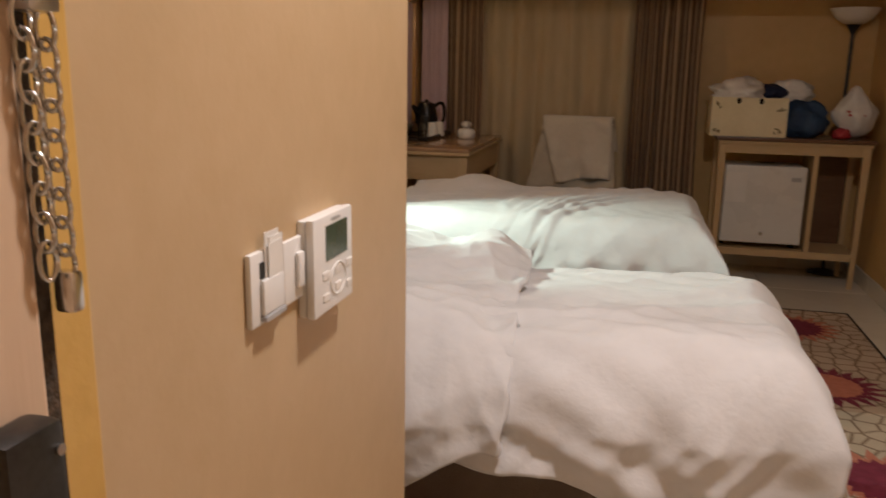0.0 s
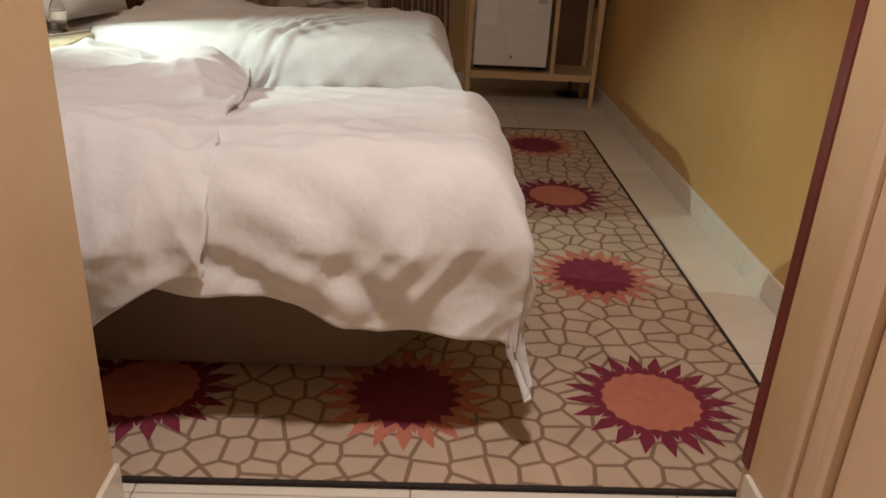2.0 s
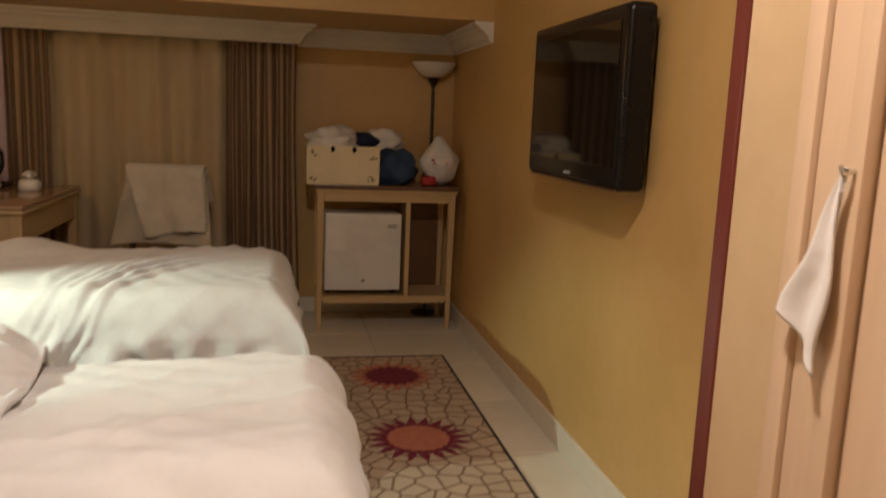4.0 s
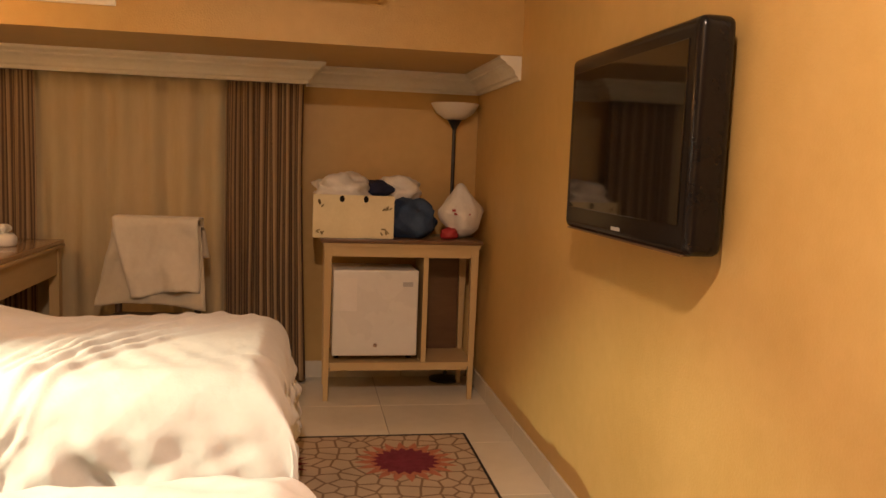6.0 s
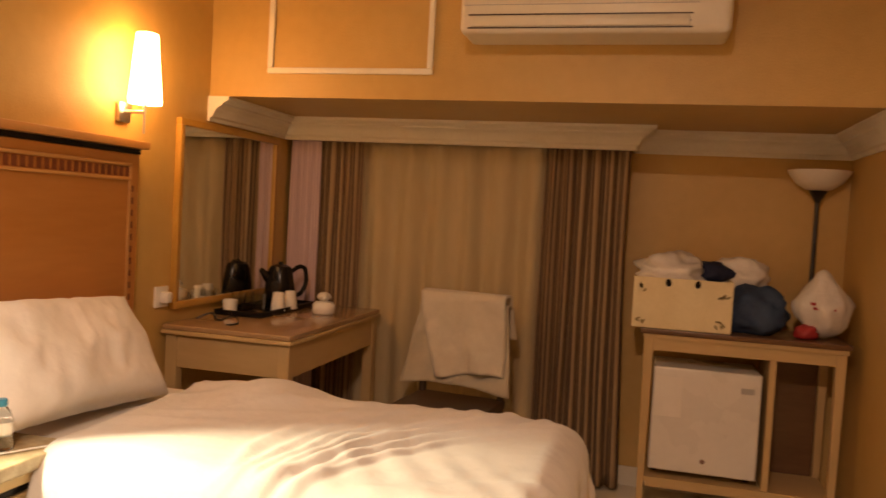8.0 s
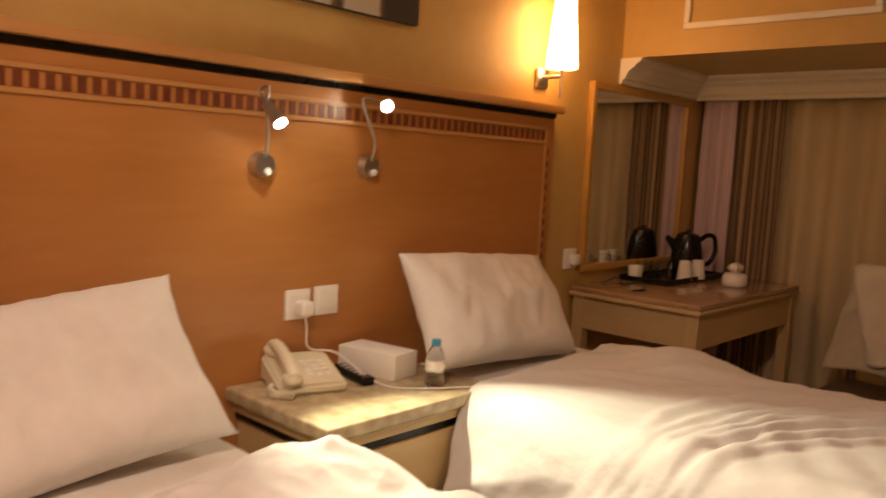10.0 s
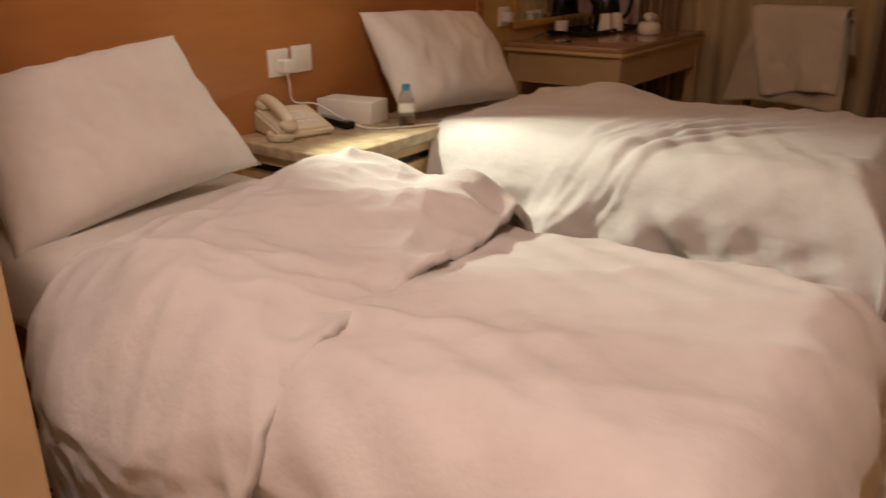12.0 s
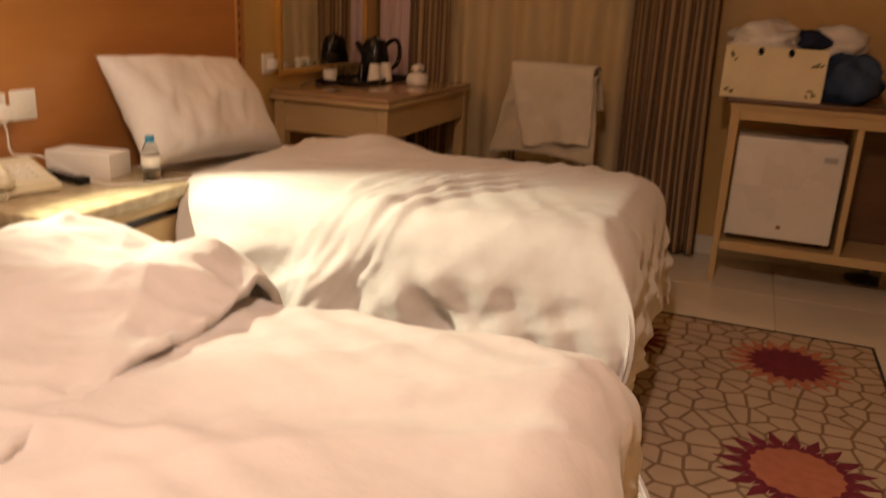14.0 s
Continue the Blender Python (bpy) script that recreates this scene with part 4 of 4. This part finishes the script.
CZ = SOFFIT - 0.06
curtain("curtain", 0.02, 0.10, 6.19, 0.02, CZ, 1.5, 0.030, DRAPE, "brown striped drape in the corner by the mirror", 1)
curtain("curtain", 0.03, 0.20, 6.16, 0.02, CZ, 1.1, 0.016, LILAC, "pale lilac striped drape beside the mirror", 2)
curtain("curtain", 0.185, 0.44, 6.18, 0.02, CZ, 2.4, 0.032, DRAPE, "brown striped drape gathered beside the window", 3)
curtain("curtain", 0.40, 1.50, 6.225, 0.02, CZ, 6.5, 0.040, SHEER, "plain khaki curtain drawn across the window", 4)
curtain("curtain", 1.42, 1.84, 6.175, 0.02, CZ, 6.0, 0.034, DRAPE, "brown striped drape gathered at the window's end", 5, sway=0.03)

# ---- cabinet with fridge ----
CX0, CX1, CY0, CY1, CT = 1.944, 2.810, 5.79, 6.19, 0.880
cb = thing("side_table", (2.36, 6.05, 0), "light oak side table holding a small fridge", "side table")
part("top", boxed(CX0, CX1, CY0, CY1, CT - 0.022, CT, bevel=0.004), EDGEWOOD, cb, "brown polished top", smooth=True)
part("top_rail", boxed(CX0 + 0.012, CX1 - 0.012, CY0 + 0.010, CY1 - 0.01, CT - 0.042, CT - 0.0225), OAK_Y, cb)
part("front_apron", boxed(CX0 + 0.06, CX1 - 0.06, CY0 + 0.02, CY0 + 0.042, CT - 0.095, CT - 0.0425), OAK_Y, cb)
for x in (CX0 + 0.018, CX1 - 0.060):
    for y in (CY0 + 0.016, CY1 - 0.06):
        bm = boxed(x, x + 0.042, y, y + 0.042, 0.0, CT - 0.0425, bevel=0.003)
        for v in bm.verts:
            if v.co.z < 0.1:
                v.co.x = x + 0.021 + (v.co.x - x - 0.021) * 0.62
                v.co.y = y + 0.021 + (v.co.y - y - 0.021) * 0.62
        part("leg", bm, OAK, cb)
part("shelf", boxed(CX0 + 0.03, CX1 - 0.03, CY0 + 0.024, CY1 - 0.03, 0.188, 0.210), OAK_Y, cb)
part("shelf_rail", boxed(CX0 + 0.061, CX1 - 0.061, CY0 + 0.016, CY0 + 0.0235, 0.170, 0.212), OAK_Y, cb)
part("divider", boxed(2.494, 2.520, CY0 + 0.03, CY1 - 0.04, 0.2105, CT - 0.0425), OAK, cb)
part("back_panel", boxed(2.521, CX1 - 0.061, CY1 - 0.05, CY1 - 0.038, 0.2105, CT - 0.0425), EDGEWOOD, cb)
fr = thing("mini_fridge", (2.24, 6.0, 0.21), "small white refrigerator on the lower shelf", "fridge")
part("body", boxed(2.014, 2.468, CY0 + 0.085, CY1 - 0.05, 0.240, 0.708, bevel=0.008), FRIDGE, fr, smooth=True)
fd = part("door", boxed(2.012, 2.470, CY0 + 0.035, CY0 + 0.080, 0.245, 0.712, bevel=0.010, seg=3), FRIDGE, fr, smooth=True)
part("lock", rod(bmesh.new(), (2.243, CY0 + 0.031, 0.305), (2.243, CY0 + 0.037, 0.305), 0.011), CHROME, fd, "small metal lock", smooth=True)
part("badge", boxed(2.385, 2.440, CY0 + 0.032, CY0 + 0.0355, 0.625, 0.650, bevel=0.001), GREYPL, fd, "small grey badge")
part("sticker", boxed(2.02, 2.14, CY0 + 0.0335, CY0 + 0.0348, 0.49, 0.67), PAPER, fd, "faded square of old sticker")
for x in (2.04, 2.44):
    part("foot", rod(bmesh.new(), (x, CY0 + 0.15, 0.2105), (x, CY0 + 0.15, 0.2405), 0.015), BLACK, fr)

bx = thing("storage_box", (2.09, 6.0, CT), "cream decorative box with faded leaf print, open and full", "box")
BX0, BX1, BY0, BY1, BH = 1.900, 2.325, 5.822, 6.09, 0.228
part("front_side", boxed(BX0, BX1, BY0, BY0 + 0.012, CT + 0.001, CT + BH, bevel=0.002), BOXCARD, bx)
part("back_side", boxed(BX0, BX1, BY1 - 0.012, BY1, CT + 0.001, CT + BH, bevel=0.002), BOXCARD, bx)
part("end_side", boxed(BX0, BX0 + 0.012, BY0 + 0.0125, BY1 - 0.0125, CT + 0.001, CT + BH), BOXCARD, bx)
part("end_side", boxed(BX1 - 0.012, BX1, BY0 + 0.0125, BY1 - 0.0125, CT + 0.001, CT + BH), BOXCARD, bx)
part("bottom", boxed(BX0 + 0.013, BX1 - 0.013, BY0 + 0.013, BY1 - 0.013, CT + 0.001, CT + 0.01), BOXCARD, bx)
rnd = random.Random(4)
for cx, cz in ((BX0 + 0.03, CT + 0.18), (BX1 - 0.04, CT + 0.17), (BX0 + 0.035, CT + 0.04), (BX1 - 0.05, CT + 0.03)):
    for i in range(5):
        a, d = rnd.uniform(0, 6.28), rnd.uniform(0.005, 0.026)
        bm = bmesh.new()
        bmesh.ops.create_circle(bm, cap_ends=True, segments=8, radius=0.011, matrix=Matrix.Translation((cx + d * math.cos(a), BY0 - 0.002, cz + d * math.sin(a))) @ Matrix.Rotation(rnd.uniform(0, 3), 4, "Y") @ Matrix.Rotation(math.pi / 2, 4, "X") @ Matrix.Diagonal((1, 0.42, 1, 1)))
        part("leaf_print", bm, LEAF, bx)
for x in (BX0 + 0.15, BX0 + 0.275):
    bm = bmesh.new()
    bmesh.ops.create_circle(bm, cap_ends=True, segments=12, radius=0.016, matrix=Matrix.Translation((x, BY0 - 0.002, CT + BH - 0.02)) @ Matrix.Rotation(math.pi / 2, 4, "X") @ Matrix.Diagonal((0.8, 1.1, 1, 1)))
    part("handle_hole", bm, BLACK, bx, "dark finger hole")


def crumple(centre, size, seed, rough=0.22, sub=4, flat=0.0):
    """A crumpled bag: a ball pulled into shape by ridged noise, flat where it stands."""
    bm = bmesh.new()
    bmesh.ops.create_icosphere(bm, subdivisions=sub, radius=1)
    for v in bm.verts:
        p = v.co.copy()
        k = 1 + rough * (1.2 * wob(p.x * 1.7 + seed, p.y * 1.7, p.z * 1.7) + 0.7 * (0.5 - abs(wob(p.x * 3.5, p.y * 3.5 + seed, p.z * 3.5))) + 0.3 * wob(p.x * 9, p.y * 9, p.z * 9 + seed))
        v.co = Vector((centre[0] + p.x * k * size[0], centre[1] + p.y * k * size[1], max(centre[2] + p.z * k * size[2], flat)))
    return bm


solo("carrier_bag", crumple((2.05, 5.96, CT + 0.245), (0.155, 0.10, 0.085), 3, 0.35, flat=CT + 0.02), PLASTICBAG, "white plastic carrier bag stuffed in the box", "bag", smooth="all")
solo("carrier_bag", crumple((2.37, 6.07, CT + 0.235), (0.12, 0.08, 0.095), 14, 0.3, flat=CT + 0.12), PLASTICBAG, "crumpled white plastic bag on the side table", "bag", smooth="all")
solo("folded_clothes", crumple((2.24, 6.01, CT + 0.255), (0.09, 0.06, 0.05), 8, 0.2, flat=CT + 0.1), NAVY, "dark navy clothes piled on the box", "clothes", smooth="all")
solo("blue_bag", crumple((2.435, 5.955, CT + 0.095), (0.125, 0.10, 0.115), 5, 0.28, flat=CT + 0.001), BLUEBAG, "dark blue cloth bag slumped on the side table", "bag", smooth="all")
sb = thing("store_bag", (2.71, 5.94, CT), "white plastic store bag tied at the top with red print", "bag")
bm = bmesh.new()
bmesh.ops.create_icosphere(bm, subdivisions=4, radius=1)
for v in bm.verts:
    p = v.co.copy()
    tall = (p.z + 1) / 2
    taper = 1.0 - 0.80 * smoothstep(0.42, 1.0, tall)
    k = 1 + 0.26 * (wob(p.x * 2 + 3, p.y * 2, p.z * 1.2) + 0.6 * (0.4 - abs(wob(p.x * 4, p.y * 4, p.z * 1.5 + 7))))
    base = max(math.hypot(p.x, p.y), 1e-4)
    rad = min(1.0, math.sin(min(1, tall * 1.5 + 0.05) * math.pi / 2) ** 0.6) * taper * k
    v.co = Vector((2.715 - 0.01 * tall + 0.130 * rad * p.x / base * min(1, base * 2.2), 5.955 + 0.11 * rad * p.y / base * min(1, base * 2.2), CT + 0.002 + 0.305 * tall))
part("bag", bm, PLASTICBAG, sb, smooth="all")
bm = bmesh.new()
for k, (w, z) in enumerate(((0.030, 0.178), (0.055, 0.160), (0.045, 0.142))):
    box(bm, 2.70 - w, 2.70 + w, -0.0006, 0.0006, z - 0.006, z + 0.006)
for v in bm.verts:
    v.co = Vector((v.co.x, v.co.y + 5.852 + 0.5 * (v.co.z - 0.14), v.co.z + CT))
part("print", bm, REDPL, sb, "red printed bars")
part("contents", crumple((2.64, 5.9, CT + 0.028), (0.05, 0.045, 0.035), 6, 0.2, 3, CT + 0.001), REDPL, sb, "red packet at the bottom", smooth="all")

fl = thing("floor_lamp", (2.704, 6.215, 0), "dark uplighter floor lamp with a white bowl, unlit", "floor lamp")
LX, LY = 2.704, 6.215
part("base", lathe(bmesh.new(), [(0.02, 0), (0.095, 0.001), (0.095, 0.012), (0.05, 0.022), (0.014, 0.03)], (LX, LY, 0.001)), DARKMETAL, fl, smooth=True)
part("pole", rod(bmesh.new(), (LX, LY, 0.03), (LX, LY, 1.51), 0.011), DARKMETAL, fl, smooth=True)
part("collar", lathe(bmesh.new(), [(0.012, 0), (0.016, 0.01), (0.040, 0.052), (0.044, 0.056)], (LX, LY, 1.488)), DARKMETAL, fl, smooth=True)
part("bowl", lathe(bmesh.new(), [(0.030, 0.0), (0.060, 0.005), (0.105, 0.035), (0.132, 0.075), (0.140, 0.092), (0.136, 0.092), (0.100, 0.042), (0.050, 0.012)], (LX, LY, 1.545), 36), OPAL, fl, "white opal glass bowl", smooth=True)

# ---- television, air conditioner ----
tv = thing("television", (ROOM_X, 3.84, 1.4), "wall-mounted flat television with a glossy black frame, off", "television")
TY0, TY1, TVZ0, TVZ1, TX = 3.372, 4.256, 1.092, 1.652, 2.738
bm = boxed(TX, ROOM_X - 0.028, TY0, TY1, TVZ0, TVZ1, bevel=0.028, seg=4)
part("body", bm, BLACK, tv, "glossy black casing", smooth=True)
part("screen", boxed(TX - 0.003, TX + 0.004, TY0 + 0.05, TY1 - 0.05, TVZ0 + 0.07, TVZ1 - 0.05, bevel=0.002), SCREEN, tv, "dark glass screen")
part("badge", boxed(TX - 0.0025, TX + 0.002, 3.77, 3.83, TVZ0 + 0.025, TVZ0 + 0.035), GREYPL, tv)
part("lower_trim", boxed(TX + 0.002, TX + 0.03, TY0 + 0.03, TY1 - 0.03, TVZ0 - 0.002, TVZ0 + 0.003), EDGEWOOD, tv, "thin brown lower edge")
part("bracket", boxed(ROOM_X - 0.0285, ROOM_X - 0.001, 3.57, 4.04, 1.24, 1.52), DARKMETAL, tv)

ac = thing("air_conditioner", (1.685, ALCOVE_Y, 2.17), "cream split air conditioner on the beam", "air conditioner")
bm = boxed(1.2, 2.19, 5.13, ALCOVE_Y - 0.001, 2.032, 2.36, bevel=0.03, seg=4)
part("body", bm, ACPL, ac, smooth=True)
part("louvre", boxed(1.245, 2.045, 5.123, 5.155, 2.055, 2.095, bevel=0.006), ACPL, ac, "long outlet louvre", smooth=True)
part("louvre_gap", boxed(1.235, 2.055, 5.1285, 5.135, 2.097, 2.102), DARKWOOD, ac)
part("louvre_gap", boxed(1.235, 2.055, 5.1285, 5.135, 2.048, 2.053), DARKWOOD, ac)
part("panel_line", boxed(1.215, 2.075, 5.1288, 5.135, 2.135, 2.138), GREYPL, ac)
part("display", boxed(2.035, 2.05, 5.128, 5.135, 2.07, 2.078), GREYPL, ac)

# ---- hall: switches, chain, towel, downlight ----
X = HALL_L
kc2 = thing("key_card_switch", (X, 1.6199, 0.9916), "white key card holder with cards in its slot", "switch")
part("plate", boxed(X + 0.00034, X + 0.00816, 1.578, 1.6594, 0.9549, 1.0371, bevel=0.003), WHITEPL, kc2, smooth=True)
part("pocket", boxed(X + 0.0085, X + 0.0136, 1.5978, 1.6483, 0.9654, 1.0056, bevel=0.003), WHITEPL, kc2, smooth=True)
part("slot", boxed(X + 0.0083, X + 0.00918, 1.5978, 1.6483, 1.0065, 1.0249), DARKMETAL, kc2, "dark card slot")
part("lip", boxed(X + 0.0085, X + 0.0153, 1.5978, 1.6483, 0.9593, 0.9645), GREYPL, kc2)
for dx, dy, dz in ((0.0094, 0, 0.012), (0.0106, 0.008, 0.006), (0.0118, 0.004, 0)):
    part("card", boxed(X + dx, X + dx + 0.0008, 1.608 + dy, 1.642 + dy, 0.996, 1.0441 + dz), PAPER, kc2, "white paper key card")
lsw = thing("light_switch", (X, 1.6989, 0.9916), "white square light switch", "switch")
part("plate", boxed(X + 0.00034, X + 0.0068, 1.6625, 1.7423, 0.9566, 1.0336, bevel=0.003), WHITEPL, lsw, smooth=True)
bm = boxed(X + 0.00714, X + 0.01292, 1.691, 1.7084, 0.9724, 1.0161, bevel=0.003)
part("rocker", bm, WHITEPL, lsw, smooth=True)
th = thing("thermostat", (X, 1.7795, 0.9873), "white room thermostat with a dark green display", "thermostat")
part("back_case", boxed(X + 0.00034, X + 0.01088, 1.7123, 1.8427, 0.9278, 1.0503, bevel=0.003), WHITEPL, th, smooth=True)
part("front_case", boxed(X + 0.0119, X + 0.02312, 1.7107, 1.8442, 0.926, 1.052, bevel=0.004), WHITEPL, th, smooth=True)
part("seam", boxed(X + 0.01054, X + 0.01224, 1.7139, 1.8411, 0.9295, 1.0485), GREYPL, th)
part("display", boxed(X + 0.02278, X + 0.02394, 1.7479, 1.8229, 0.9925, 1.038, bevel=0.001), LCD, th, "dark green display")
part("maker_mark", boxed(X + 0.02298, X + 0.02366, 1.77, 1.7968, 1.0415, 1.0459), GREYPL, th)
part("dial_ring", tube(bmesh.new(), [(X + 0.02346, 1.7889 + 0.026 * math.cos(a * 0.3142), 0.9628 + 0.021 * math.sin(a * 0.3142)) for a in range(21)], 0.0012, 6), PAPER, th, smooth=True)
for y, z in ((1.7479, 0.975), (1.8292, 0.975), (1.7479, 0.9461), (1.8292, 0.9461), (1.7889, 0.975), (1.7889, 0.9523)):
    part("button", boxed(X + 0.02278, X + 0.02434, y - 0.010, y + 0.010, z - 0.005, z + 0.005, bevel=0.001), PAPER, th)

chn = thing("door_chain", (X, 1.28, 1.3), "steel security chain hanging doubled from the door jamb", "chain")
part("anchor", boxed(X + 0.0035, X + 0.024, 1.278, 1.306, 1.262, 1.31, bevel=0.004), NICKEL, chn, smooth=True)


def chain_link(y, z, face):
    """One oval link, seen flat (face 1) or on edge (face 0)."""
    loop = []
    for i in range(17):
        t = 2 * math.pi * i / 16
        w = 0.0062 * math.cos(t)
        loop.append((X + 0.018 + w * (0.25 if face else 0.97), y + w * (0.97 if face else 0.25), z + 0.0135 * math.sin(t)))
    part("link", tube(bmesh.new(), loop, 0.0019, 6), CHROME, chn, smooth="all")


for k in range(9):
    chain_link(1.276 + 0.0004 * k, 1.258 - 0.0195 * k, k % 2 == 0)
    chain_link(1.296, 1.252 - 0.0195 * k, False)
part("end_piece", boxed(X + 0.010, X + 0.026, 1.290, 1.303, 1.062, 1.092, bevel=0.004), CHROME, chn, "steel end piece", smooth=True)

hk = thing("hanging_towel", (HALL_R - 0.03, 1.98, 1.25), "white towel hanging by one corner on the wooden door", "towel")


def towel_f(u, v):
    z = 1.253 - (0.18 + 0.06 * (1 - v)) * u
    wide = 0.075 * u
    return Vector((HALL_R - 0.044 - 0.008 * math.sin(v * 7 + 0.8) * u, 1.932 + v * wide + 0.008 * u * math.sin(9 * u), z))


part("cloth", sheet(bmesh.new(), 36, 22, towel_f), COTTON, hk, smooth="all", solid=0.006)
part("hook", tube(bmesh.new(), [(HALL_R - 0.024, 1.932, 1.250), (HALL_R - 0.044, 1.932, 1.247), (HALL_R - 0.047, 1.932, 1.256)], 0.003, 8), CHROME, hk, "metal hook", smooth=True)

dl = thing("ceiling_downlight", (HALL_LAMP[0], HALL_LAMP[1], CEIL), "round recessed ceiling light in the hall, lit", "ceiling light")
part("ring", lathe(bmesh.new(), [(0.09, -0.012), (0.112, -0.010), (0.115, -0.001), (0.09, -0.001)], (HALL_LAMP[0], HALL_LAMP[1], CEIL)), WHITEPL, dl, smooth=True)
part("diffuser", lathe(bmesh.new(), [(0.02, -0.008), (0.088, -0.008), (0.088, -0.002), (0.02, -0.002)], (HALL_LAMP[0], HALL_LAMP[1], CEIL)), DOWNDISC, dl, "glowing diffuser")

# ---- rug ----
RX0, RX1, RY0, RY1 = 0.34, 2.622, 2.258, 5.235
rug = thing("rug", (1.4, 3.8, 0), "beige mosaic patterned rug with maroon and salmon star flowers", "rug")
part("field", boxed(RX0, RX1, RY0, RY1, 0.001, 0.009), RUG, rug)
for a in ((RX0 - 0.012, RX1 + 0.012, RY0 - 0.014, RY0 - 0.0005), (RX0 - 0.012, RX1 + 0.012, RY1 + 0.0005, RY1 + 0.014), (RX0 - 0.012, RX0 - 0.0005, RY0, RY1), (RX1 + 0.0005, RX1 + 0.012, RY0, RY1)):
    part("binding", boxed(*a, 0.001, 0.011, bevel=0.002), RUG_EDGE, rug, "dark edge binding")


def ring_of_petals(c, n, r0, rm, r1, width, z, turn=0.0):
    bm = bmesh.new()
    for i in range(n):
        a = 2 * math.pi * (i + turn) / n
        d, s = Vector((math.cos(a), math.sin(a), 0)), Vector((-math.sin(a), math.cos(a), 0))
        pts = [d * r0 - s * width * 0.35, d * rm - s * width, d * r1, d * rm + s * width, d * r0 + s * width * 0.35]
        lo = [bm.verts.new(Vector((*c, z)) + p) for p in pts]
        bm.faces.new(lo)
    bm.normal_update()
    return bm


def disc(c, n, r0, r1, z):
    bm = bmesh.new()
    bm.faces.new([bm.verts.new((c[0] + (r0 if i % 2 else r1) * math.cos(math.pi * i / n), c[1] + (r0 if i % 2 else r1) * math.sin(math.pi * i / n), z)) for i in range(2 * n)])
    return bm


for i, fx in enumerate((1.02, 1.672, 2.307)):
    for j, fy in enumerate((2.59, 3.335, 4.14, 4.92)):
        pale = (i + j) % 2 == 0
        ctr, edge = (SALMON, MAROON) if pale else (MAROON, SALMON)
        part("flower_petals", ring_of_petals((fx, fy), 20, 0.12, 0.168, 0.228, 0.020, 0.0095), edge, rug)
        part("flower_petals", ring_of_petals((fx, fy), 20, 0.10, 0.13, 0.165, 0.015, 0.0099, 0.5), edge, rug)
        part("flower_centre", disc((fx, fy), 20, 0.122, 0.152 if not pale else 0.131, 0.0104), ctr, rug)

# ---- floor tiles, sharing one mesh ----
tile_bm = boxed(-0.2912, 0.2912, -0.2912, 0.2912, -0.010, 0.0, bevel=0.0015, seg=1)
first = part("tile", tile_bm, TILE, FLOOR)
for i in range(-3, 3):
    for j in range(-7, 8):
        ob = first if (i, j) == (-3, -7) else new("tile", first.data)
        ob.parent = FLOOR
        ob.location = (1.69 + 0.585 * (i + 0.5), 2.219 + 0.585 * (j + 0.5), 0)
